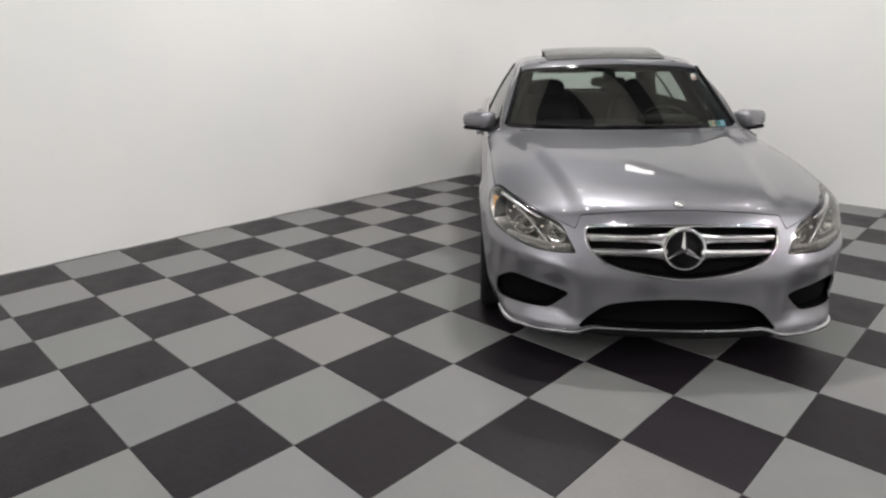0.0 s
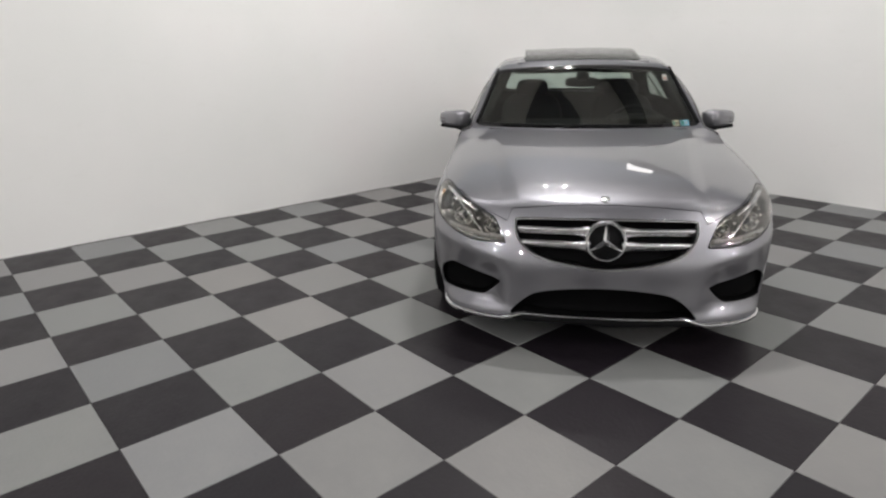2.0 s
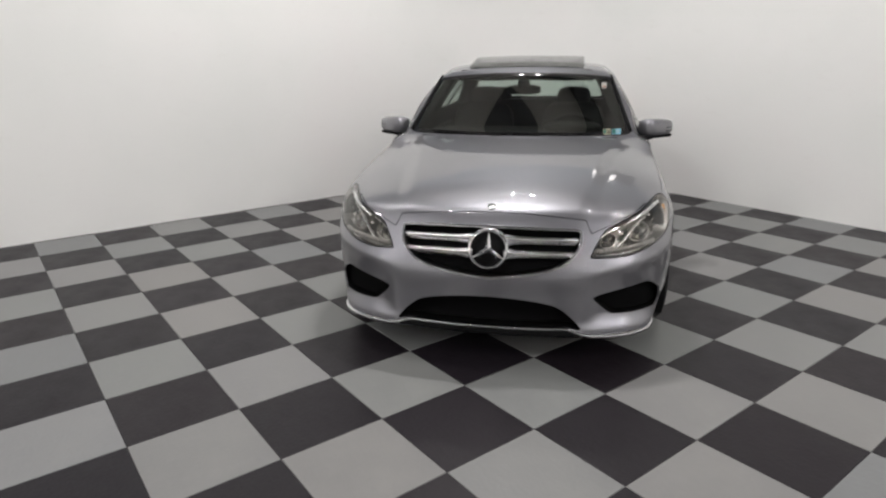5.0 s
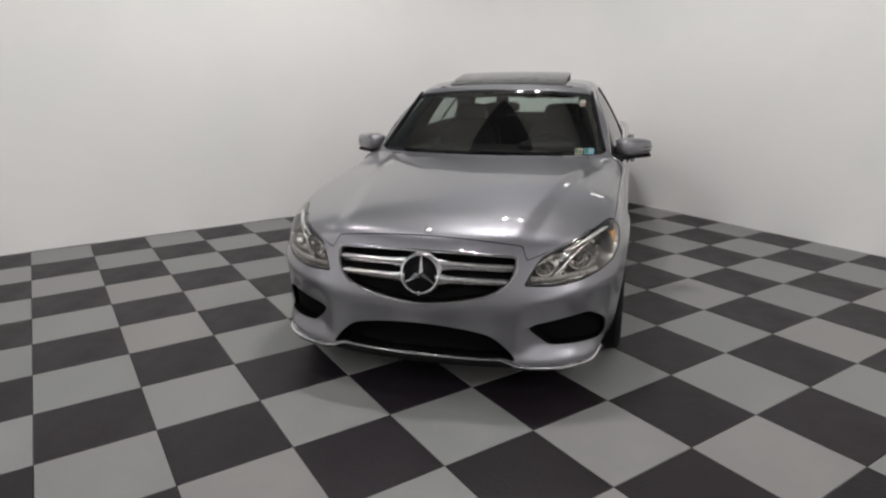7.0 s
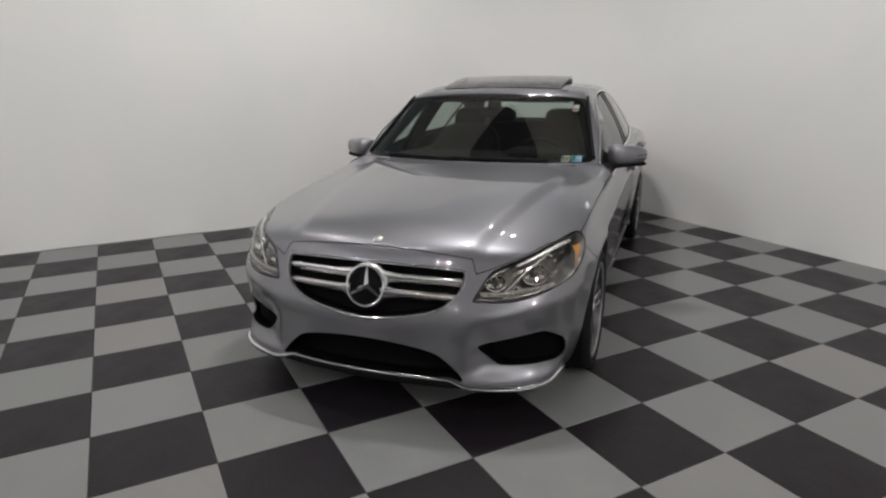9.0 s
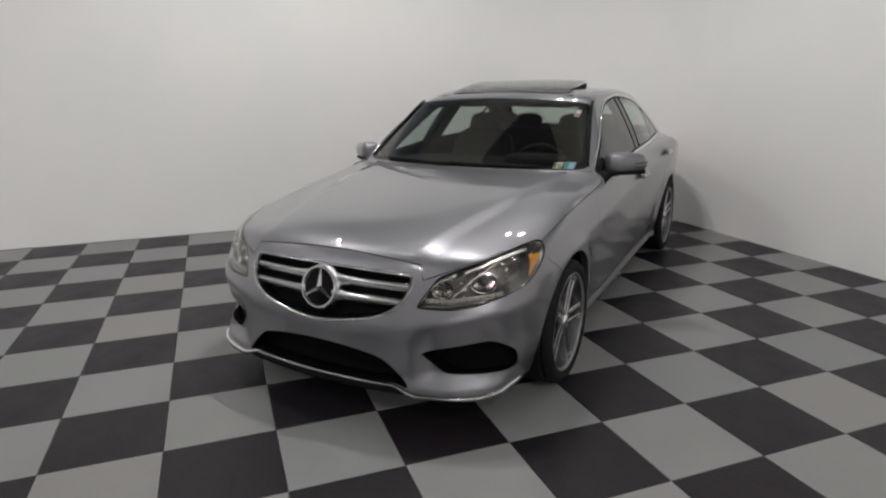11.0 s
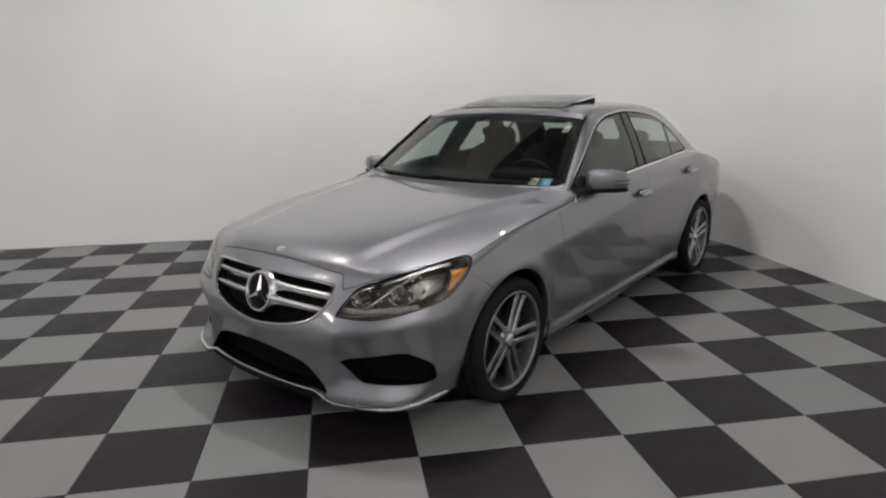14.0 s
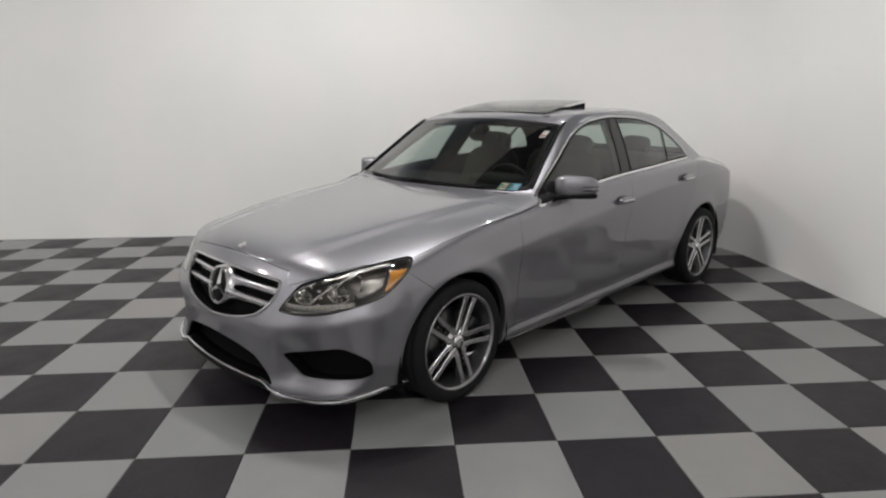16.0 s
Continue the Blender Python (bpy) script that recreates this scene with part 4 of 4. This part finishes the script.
# ---- mirrors, handles, wipers, roof hatch ----
for hand in (1, -1):
    door = doors["front", hand]
    turn_ = pose(-0.937, hand * 0.936, 0.999, 0, 0, hand * 40)
    shell = blob(0.069, 0.122, 0.060, 0.55, 0.60)
    for v in shell.verts:
        v.co.z *= 1.0 - 0.9 * v.co.y * hand
    housing = part("mirror", shell, PAINT, door, "grey door mirror with black base")
    housing.matrix_local = turn_
    base = part("mirror_base", blob(0.070, 0.120, 0.013, 0.5, 0.6), BLACK, door, "black lower mirror shell")
    base.matrix_local = turn_ @ pose(0.0, 0, -0.055)
    part("mirror_arm", blob(0.045, 0.070, 0.016, 0.6, 0.6), BLACK, door, "black mirror arm").matrix_local = pose(-0.855, hand * 0.850, 0.940, 0, 0, hand * 30)
    glass_ = bmesh.new()
    box(glass_, (0.006, 0.190, 0.085), Matrix(), 0.002, 1)
    part("mirror_glass", glass_, CHROME, door, "mirror glass").matrix_local = turn_ @ pose(-0.066, 0, 0.002)
    for dz in (0.002, -0.020):
        s_ = math.sqrt(max(0.0, 1 - (abs(dz) / 0.056) ** 3.2)) ** 0.62
        groove = [(0.0705 * s_ * max(0, math.cos(a)) ** 0.66, hand * 0.1235 * s_ * max(0, math.sin(a)) ** 0.66, 0.0) for a in np.linspace(0.10, 1.40, 14)]
        part("mirror_groove", tube(groove, 0.0042, flat=0.5), BLACK, door, "slim dark indicator groove").matrix_local = turn_ @ pose(0, 0, dz)
    for end, hx, hz in (("front", -1.535, 0.848), ("rear", -2.455, 0.912)):
        y = float(beside_at(hx, hz))
        grip = part("handle", blob(0.088, 0.017, 0.0225, 0.6, 0.5), PAINT, doors[end, hand], "grey door handle with chrome edge")
        grip.matrix_local = pose(hx, hand * (y + 0.022), hz, hand * -12, 0, 0)
        # no hollow here: a flat raised blob, coloured dark like its shade
        part("handle_recess_shade", blob(0.040, 0.004, 0.028, 0.8, 0.8), RECESS_SHADE, doors[end, hand]).matrix_local = pose(hx + 0.026, hand * (y + 0.001), hz + 0.006, hand * -12, 0, 0)
        part("handle_trim", blob(0.078, 0.006, 0.009, 0.6, 0.5), CHROME, doors[end, hand], "chrome strip on the handle").matrix_local = pose(hx, hand * (y + 0.037), hz - 0.002, hand * -12, 0, 0)


for hand in (1, -1):
    xs = np.concatenate([np.linspace(-0.66, -1.2, 24), np.linspace(-1.24, -2.4, 40), np.linspace(-2.44, -2.745, 22)])
    arch_ = [(x, hand * (float(beside_at(x, WINDOW_TOP(x) - 0.004)) + 0.001), float(WINDOW_TOP(x)) - 0.004) for x in xs]
    belt_ = [(x, hand * (float(beside_at(x, BELT(x) + 0.004)) + 0.004), float(BELT(x)) + 0.004) for x in np.linspace(-0.93, -2.74, 56)]
    for name, row, mat in (("window_arch_trim", arch_, LIP_CHROME), ("belt_trim", belt_, BRIGHT)):
        part(name, tube(row, 0.0085 if mat is LIP_CHROME else 0.0105, flat=0.8, out=[(0, hand, 0)] * len(row)), mat, car, "slim chrome strip along the side windows")


for hand in (1, -1):
    for edge in (1, -1):
        top_ = 1.345 if edge > 0 else 1.352
        line = [(-1.655 - 0.33 * (z - 1.0) + edge * 0.064, z) for z in np.linspace(1.015, top_, 9)]
        part("pillar_seal", tube([(x, hand * (float(beside_at(x, z)) + 0.001), z) for x, z in line], 0.0065, flat=0.6, out=[(0, hand, 0)] * 9), BLACK, car, "black rubber seal beside the pillar")


def screen_at(y, z, off):
    """A place on the windscreen, off metres outside it."""
    p = np.array([[float(ahead_at(abs(y), z, cabin)), y, z]])
    g = slope_of(cabin, p)[0]
    return tuple(p[0] + off * g / np.linalg.norm(g))


for y0, y1 in ((0.50, -0.10), (-0.02, -0.58)):
    ys = np.linspace(y0, y1, 14)
    part("wiper", tube([screen_at(y, 0.975 + 0.012 * abs(y - y0), 0.012) for y in ys], 0.007, flat=0.7), BLACK, cowl, "black windscreen wiper")

for hand in (1, -1):
    zs = np.linspace(0.985, 1.335, 16)
    part("screen_moulding", tube([screen_at(hand * (0.766 - 0.37 * (z - 0.96)), z, 0.007) for z in zs], 0.009, flat=0.8), BLACK, car, "black rubber moulding beside the windscreen")

hx0, hx1 = -1.325, -1.800
bm = bmesh.new()
grid = []
for i in range(13):
    t = i / 12
    x = hx0 + (hx1 - hx0) * t
    grid.append([bm.verts.new((x, y, float(ROOF(x)) - 0.045 * y * y + 0.007 + 0.044 * t**1.2)) for y in np.linspace(-0.435, 0.435, 15)])
for a, b in zip(grid, grid[1:]):
    for j in range(14):
        bm.faces.new((a[j], b[j], b[j + 1], a[j + 1]))
bmesh.ops.solidify(bm, geom=bm.faces[:], thickness=0.014)
bmesh.ops.recalc_face_normals(bm, faces=bm.faces)
part("roof_hatch", bm, ROOF_GLASS, roof, "dark glass roof hatch, tilted up at the back", smooth=False)
for hand in (1, -1):
    rail = [(x, hand * 0.447, float(ROOF(x)) - 0.046) for x in np.linspace(-1.31, -1.79, 8)]
    skirt, rows = bmesh.new(), []
    for t in np.linspace(0.12, 1.0, 10):
        x = hx0 + (hx1 - hx0) * t
        top_ = float(ROOF(x)) - 0.045 * 0.43**2 - 0.006 + 0.044 * t**1.2
        rows.append([skirt.verts.new((x, hand * y, z)) for y, z in ((0.428, top_ - 0.004), (0.412, top_ - 0.004), (0.412, float(ROOF(x)) - 0.06), (0.428, float(ROOF(x)) - 0.06))])
    for a, b in zip(rows, rows[1:]):
        for k in range(4):
            skirt.faces.new((a[k], a[(k + 1) % 4], b[(k + 1) % 4], b[k]))
    skirt.faces.new(rows[0])
    skirt.faces.new(rows[-1][::-1])
    bmesh.ops.recalc_face_normals(skirt, faces=skirt.faces)
    part("hatch_skirt", skirt, BLACK, roof, "black seal under the raised hatch", smooth=False)
    part("hatch_rail", tube(rail, 0.010), BLACK, roof, "black rubber hatch rail")
part("hatch_deflector", boxed((0.012, 0.86, 0.016), Matrix.Translation((-1.305, 0, float(ROOF(-1.305)) - 0.022)), 0.004), BLACK, roof)
part("hatch_header", boxed((0.03, 0.98, 0.075), Matrix.Translation((-1.292, 0, float(ROOF(-1.292)) - 0.048)), 0.006), TRIM, roof, "dark header ahead of the roof hatch")
part("roof_aerial", blob(0.035, 0.008, 0.014, 0.8, 0.8), BLACK, roof, "small dark roof aerial").matrix_local = pose(-2.55, 0.0, float(ROOF(-2.55)) + 0.004)


def patch(y0, y1, z0, z1, off, rows=6):
    bm, grid = bmesh.new(), []
    for y in np.linspace(y0, y1, rows):
        grid.append([bm.verts.new(screen_at(y, z, off)) for z in np.linspace(z0, z1, rows)])
    for a, b in zip(grid, grid[1:]):
        for j in range(rows - 1):
            bm.faces.new((a[j], b[j], b[j + 1], a[j + 1]))
    bmesh.ops.solidify(bm, geom=bm.faces[:], thickness=0.0008)
    return bm


YELLOW = grained("sticker_yellow", (0.74, 0.72, 0.55), 0.5)
GREEN = grained("sticker_green", (0.10, 0.42, 0.33), 0.5)
BLUE = grained("sticker_blue", (0.36, 0.70, 0.84), 0.5)
PAPER = grained("sticker_paper", (0.72, 0.70, 0.66), 0.6)
ORANGE = grained("sticker_orange", (0.62, 0.26, 0.16), 0.6)
INK = grained("sticker_ink", (0.03, 0.03, 0.04), 0.6)
STICKERS = ((0.572, 0.622, 0.972, 1.006, YELLOW, "faded yellow inspection sticker"), (0.628, 0.690, 0.972, 1.006, BLUE, "pale blue inspection sticker"), (0.560, 0.596, 1.250, 1.290, PAPER, "small white paper tag"))
for y0, y1, z0, z1, mat, label in STICKERS:
    part("sticker", patch(y0, y1, z0, z1, 0.0025), mat, screen, label)
for y0, y1, z0, z1, mat in ((0.576, 0.588, 0.978, 1.001, GREEN), (0.592, 0.616, 0.980, 0.985, INK), (0.592, 0.616, 0.990, 0.995, INK), (0.634, 0.652, 0.978, 1.000, GREEN), (0.660, 0.676, 0.982, 0.996, PAPER), (0.566, 0.590, 1.256, 1.266, ORANGE)):
    part("sticker_print", patch(y0, y1, z0, z1, 0.0045, 3), mat, screen)


# ---- wheels ----
def make_wheel():
    ob = new("wheel")
    ob.parent = car
    tagged(ob, "low-profile tyre on silver twin-spoke alloy wheel")
    R, w = 0.312, 0.120
    outer = [(0.241, 0.093), (0.247, 0.110), (0.256, 0.116), (0.271, w), (0.289, 0.117), (0.303, 0.108), (0.310, 0.096)]
    tread = []
    for h in (0.072, 0.026):
        tread += [(R, h + 0.010), (R, h + 0.004), (R - 0.008, h + 0.003), (R - 0.008, h - 0.003), (R, h - 0.004)]
    half = outer + tread
    part("tyre", lathe(half + [(r, -h) for r, h in half[::-1]], 72), RUBBER, ob, "black low-profile tyre")
    part("rim", lathe([(0.237, 0.094), (0.248, 0.104), (0.2495, 0.110), (0.246, 0.1135), (0.239, 0.112), (0.2325, 0.104)], 72), RIM, ob, "polished alloy rim lip")
    part("rim_barrel", lathe([(0.2322, 0.1038), (0.224, 0.085), (0.213, 0.02), (0.211, -0.085), (0.232, -0.10)], 72), ALLOY_DARK, ob, "dark inner rim barrel")
    for k in range(5):
        for s in (1, -1):
            bm = bmesh.new()
            rows = []
            for t in np.linspace(0, 1, 9):
                r = 0.035 + t * 0.196
                off = s * (0.0235 + 0.0085 * t)
                wide = 0.0118 + 0.0015 * t + 0.006 * (t > 0.93)
                top = 0.090 - 0.003 * math.sin(math.pi * t) + 0.012 * t
                rows.append([bm.verts.new((off + a, top + b, r)) for a, b in ((-wide - 0.004, -0.034), (-wide, -0.004), (-wide + 0.003, 0), (wide - 0.003, 0), (wide, -0.004), (wide + 0.004, -0.034))])
            for p, q in zip(rows, rows[1:]):
                for i in range(6):
                    bm.faces.new((p[i], p[(i + 1) % 6], q[(i + 1) % 6], q[i]))
            bmesh.ops.recalc_face_normals(bm, faces=bm.faces)
            sp = part("spoke", bm, ALLOY, ob, smooth=False)
            sp.matrix_local = pose(0, 0, 0, 0, 72 * k, 0)
        web = bmesh.new()
        rows = [[web.verts.new((a, h, r)) for a in (-o, o)] for r, o, h in ((0.05, 0.016, 0.074), (0.12, 0.024, 0.062), (0.21, 0.034, 0.070))]
        for p, q in zip(rows, rows[1:]):
            web.faces.new((p[0], p[1], q[1], q[0]))
        bmesh.ops.solidify(web, geom=web.faces[:], thickness=0.012)
        part("spoke_web", web, ALLOY_DARK, ob, smooth=False).matrix_local = pose(0, 0, 0, 0, 72 * k, 0)
        root = bmesh.new()
        face = [(-0.021, 0.052), (0.021, 0.052), (0.030, 0.074), (0.013, 0.086), (0.0, 0.078), (-0.013, 0.086), (-0.030, 0.074)]
        front_ = [root.verts.new((a, 0.087, r)) for a, r in face]
        rear_ = [root.verts.new((a * 1.1, 0.050, r)) for a, r in face]
        root.faces.new(front_)
        for i in range(len(face)):
            j = (i + 1) % len(face)
            root.faces.new((front_[i], front_[j], rear_[j], rear_[i]))
        bmesh.ops.recalc_face_normals(root, faces=root.faces)
        part("spoke_root", root, ALLOY, ob, smooth=False).matrix_local = pose(0, 0, 0, 0, 72 * k + 36, 0)
        for r, z in ((0.095, 0.066), (0.128, 0.062), (0.160, 0.064)):
            part("web_boss", boxed((0.014, 0.012, 0.010), Matrix.Translation((0, z + 0.006, r)), 0.003, 1), STEEL, ob).matrix_local = pose(0, 0, 0, 0, 72 * k, 0)
        bolt = bmesh.new()
        cyl(bolt, 0.0105, 0.02, pose(0, 0.080, 0, 90, 0, 0), 8)
        part("wheel_bolt", bolt, STEEL, ob).matrix_local = pose(0, 0, 0, 0, 72 * k + 36, 0) @ pose(0, 0, 0.056)
    part("hub", lathe([(0.005, 0.074), (0.064, 0.074), (0.068, 0.068), (0.072, 0.030), (0.005, 0.030)], 40), ALLOY, ob, "alloy wheel hub")
    part("hub_cap", lathe([(0.001, 0.100), (0.020, 0.099), (0.031, 0.095), (0.034, 0.088), (0.034, 0.070)], 32), SATIN, ob, "round silver hub cap")
    part("brake_disc", lathe([(0.06, 0.030), (0.160, 0.030), (0.160, 0.004), (0.06, 0.004)], 48), STEEL, ob, "grey brake disc")
    part("brake_caliper", boxed((0.07, 0.06, 0.15), pose(-0.135, 0.012, 0.05, 0, -20, 0), 0.012), ALLOY_DARK, ob, "dark brake caliper")
    return ob


first = make_wheel()
first.matrix_local = pose(0.002, 0.803, 0.312, 0, -21, 0)
for wx, hand in ((0.002, -1), (-2.868, 1), (-2.868, -1)):
    spun = {1: -5, -1: 12}[hand]
    copy_thing(first, pose(wx, hand * (0.803 if wx > -1 else 0.792), 0.312, 0, spun if hand > 0 else -spun, 0 if hand > 0 else 180))
for wx in (0.0, -2.868):
    for hand in (1, -1):
        liner = bmesh.new()
        arc = [math.radians(a) for a in range(-25, 206, 7)]
        rows = [[liner.verts.new((wx + 0.386 * math.cos(a), hand * y, 0.305 + 0.386 * math.sin(a))) for a in arc] for y in (0.52, 0.70, 0.892)]
        for p, q in zip(rows, rows[1:]):
            for i in range(len(arc) - 1):
                liner.faces.new((p[i], p[i + 1], q[i + 1], q[i]))
        liner.faces.new(rows[0])
        part("wheel_arch_liner", liner, BLACK, car, "black wheel arch liner")

# ---- inside the car ----
part("cabin_floor", boxed((3.2, 1.55, 0.04), Matrix.Translation((-1.8, 0, 0.26)), 0.01), TRIM, car)
part("engine_bay_tray", boxed((1.0, 1.05, 0.30), Matrix.Translation((0.05, 0, 0.36)), 0.04), SHELL, car)


def seat(y, x, back_lean=20):
    ob = new("seat")
    ob.parent = car
    ob.matrix_local = pose(x, y, 0)
    tagged(ob, "black leather front seat with headrest")
    part("cushion", blob(0.27, 0.26, 0.10, 0.45, 0.5), SEAT, ob).matrix_local = pose(0.0, 0, 0.52, 0, -6, 0)
    part("backrest", blob(0.085, 0.255, 0.33, 0.5, 0.55), SEAT, ob).matrix_local = pose(-0.335, 0, 0.80, 0, -back_lean, 0)
    part("headrest", blob(0.055, 0.135, 0.095, 0.6, 0.6), SEAT, ob).matrix_local = pose(-0.455, 0, 1.140, 0, -12, 0)
    for s in (1, -1):
        part("headrest_post", tube([(-0.43, s * 0.06, 1.02), (-0.452, s * 0.06, 1.10)], 0.007), CHROME, ob)
    return ob


seat(0.37, -1.33)
seat(-0.37, -1.33)
part("rear_bench", blob(0.28, 0.66, 0.11, 0.4, 0.4), SEAT, car, "black leather rear bench").matrix_local = pose(-2.25, 0, 0.52)
part("rear_backrest", blob(0.10, 0.66, 0.30, 0.4, 0.4), SEAT, car).matrix_local = pose(-2.58, 0, 0.78, 0, -24, 0)
for y in (0.36, -0.36):
    part("rear_headrest", blob(0.05, 0.125, 0.085, 0.6, 0.6), SEAT, car).matrix_local = pose(-2.70, y, 1.105, 0, -14, 0)
part("parcel_shelf", boxed((0.60, 1.15, 0.03), Matrix.Translation((-3.0, 0, 1.005)), 0.01), TRIM, car)
dash = part("dashboard", blob(0.22, 0.70, 0.10, 0.45, 0.35), TRIM, car, "dark soft dashboard")
dash.matrix_local = pose(-0.86, 0, 0.878, 0, 6, 0)
part("instrument_hood", blob(0.11, 0.20, 0.045, 0.6, 0.5), TRIM, car).matrix_local = pose(-0.93, 0.37, 0.985)
part("centre_console", boxed((0.9, 0.22, 0.30), Matrix.Translation((-1.35, 0, 0.47)), 0.04), TRIM, car)
wheel_ = part("steering_wheel", tube([(0, 0.185 * math.cos(a), 0.185 * math.sin(a)) for a in (2 * math.pi * i / 48 for i in range(48))], 0.0155, closed=True, out=[(1, 0, 0)] * 48), SEAT, car, "black leather steering wheel")
wheel_.matrix_local = pose(-1.08, 0.37, 0.905, 0, 24, 0)
part("horn_pad", blob(0.03, 0.085, 0.075, 0.7, 0.7), TRIM, wheel_)
for a in (0, 180, 270):
    part("wheel_spoke", boxed((0.02, 0.12, 0.034), pose(0, 0, 0, a, 0, 0) @ Matrix.Translation((0, 0.12, 0)), 0.006), SATIN, wheel_)
inner = part("interior_mirror", blob(0.022, 0.125, 0.036, 0.6, 0.5), BLACK, car, "black interior mirror")
inner.matrix_local = pose(-1.205, 0.0, 1.238)
part("mirror_stalk", blob(0.05, 0.045, 0.035, 0.7, 0.7), BLACK, inner).matrix_local = pose(0.02, 0, 0.045)
for hand in (1, -1):
    part("sun_visor", boxed((0.14, 0.36, 0.016), pose(-1.30, hand * 0.33, 1.325, 0, 14, 0), 0.006), TRIM, car, "dark sun visor folded up")
    part("door_trim", boxed((1.9, 0.05, 0.42), Matrix.Translation((-1.65, hand * 0.80, 0.68)), 0.02), TRIM, car, "dark inner door lining")


for hand in (1, -1):
    row = [(-0.80, 0.715, 0.985), (-0.95, 0.668, 1.095), (-1.12, 0.612, 1.215), (-1.26, 0.572, 1.300)]
    part("pillar_trim", tube([(x, hand * y, z) for x, y, z in row], 0.036, out=[(0, hand, 0)] * 4), TRIM, car, "dark inner windscreen pillar lining")
    row = [(-1.66 - 0.33 * (z - 1.0), hand * (float(beside_at(-1.66, z)) - 0.045), z) for z in np.linspace(0.88, 1.34, 8)]
    lining = tube(row, 0.085, flat=0.42, out=[(0, hand, 0)] * 8, sides=12)
    part("pillar_lining", lining, TRIM, car, "dark lining of the middle pillar")
    row = [(x, hand * 0.570, float(ROOF(x)) - 0.085) for x in np.linspace(-1.26, -2.70, 12)]
    part("rail_trim", tube(row, 0.034, out=[(0, hand, 0)] * 12), TRIM, car)
part("hatch_blind", boxed((0.56, 0.96, 0.012), pose(-1.555, 0, float(ROOF(-1.555)) - 0.055, 0, 4, 0), 0.004), TRIM, roof, "dark blind under the roof hatch")


# ---- the floor of interlocking tiles ----
floor = part("floor", boxed((LX, LY, 0.10), Matrix.Translation((MX, MY, -0.060))), SLAB, smooth=False)
tagged(floor, "checkered plastic tile floor, black and grey, lightly scuffed", "floor", kind="structure")


def tile_mesh(name, x0, x1, y0, y1, mat):
    """A tile with a chamfered edge, its corner nearest the origin at nought."""
    g, c, lowz = 0.0008, 0.0022, -0.010
    bm = bmesh.new()
    rings = []
    for inset, z in ((g, lowz), (g, -c), (g + c, 0.0)):
        rings.append([bm.verts.new(p) for p in ((x0 + inset, y0 + inset, z), (x1 - inset, y0 + inset, z), (x1 - inset, y1 - inset, z), (x0 + inset, y1 - inset, z))])
    for a, b in zip(rings, rings[1:]):
        for k in range(4):
            bm.faces.new((a[k], a[(k + 1) % 4], b[(k + 1) % 4], b[k]))
    bm.faces.new(rings[-1])
    me = bpy.data.meshes.new(name)
    bm.to_mesh(me)
    bm.free()
    me.materials.append(mat)
    return me


whole = {d: tile_mesh("floor_tile", 0, TILE, 0, TILE, DARK_TILE if d else LIGHT_TILE) for d in (0, 1)}
rest = {0: ([], []), 1: ([], [])}
edges_ = {}
for i in range(math.floor(WALL_X / TILE), math.ceil(BACK_X / TILE)):
    for j in range(math.floor(BACK_Y / TILE), math.ceil(WALL_Y / TILE)):
        x0, x1 = max(i * TILE, WALL_X), min((i + 1) * TILE, BACK_X)
        y0, y1 = max(j * TILE, BACK_Y), min((j + 1) * TILE, WALL_Y)
        if x1 - x0 < 0.01 or y1 - y0 < 0.01:
            continue
        dark = (i + j) % 2
        if -11 <= i <= 4 and -9 <= j <= 10:
            size = (round(x1 - x0, 4), round(y1 - y0, 4))
            if size == (TILE, TILE):
                me = whole[dark]
            else:
                me = edges_.setdefault((dark, size), None) or tile_mesh("floor_tile", 0, size[0], 0, size[1], DARK_TILE if dark else LIGHT_TILE)
                edges_[dark, size] = me
            ob = new("floor_tile", me)
            ob.parent = floor
            ob.location = (x0, y0, random.uniform(-0.0004, 0.0004))
        else:
            v, f = rest[dark]
            n = len(v)
            v += [(x0 + 0.001, y0 + 0.001, 0), (x1 - 0.001, y0 + 0.001, 0), (x1 - 0.001, y1 - 0.001, 0), (x0 + 0.001, y1 - 0.001, 0)]
            f.append((n, n + 1, n + 2, n + 3))
for dark, (v, f) in rest.items():
    me = bpy.data.meshes.new("floor_tiles")
    me.from_pydata(v, [], f)
    tagged(mesh_part("floor_tiles", me, DARK_TILE if dark else LIGHT_TILE, floor, smooth=False), kind="stuff")
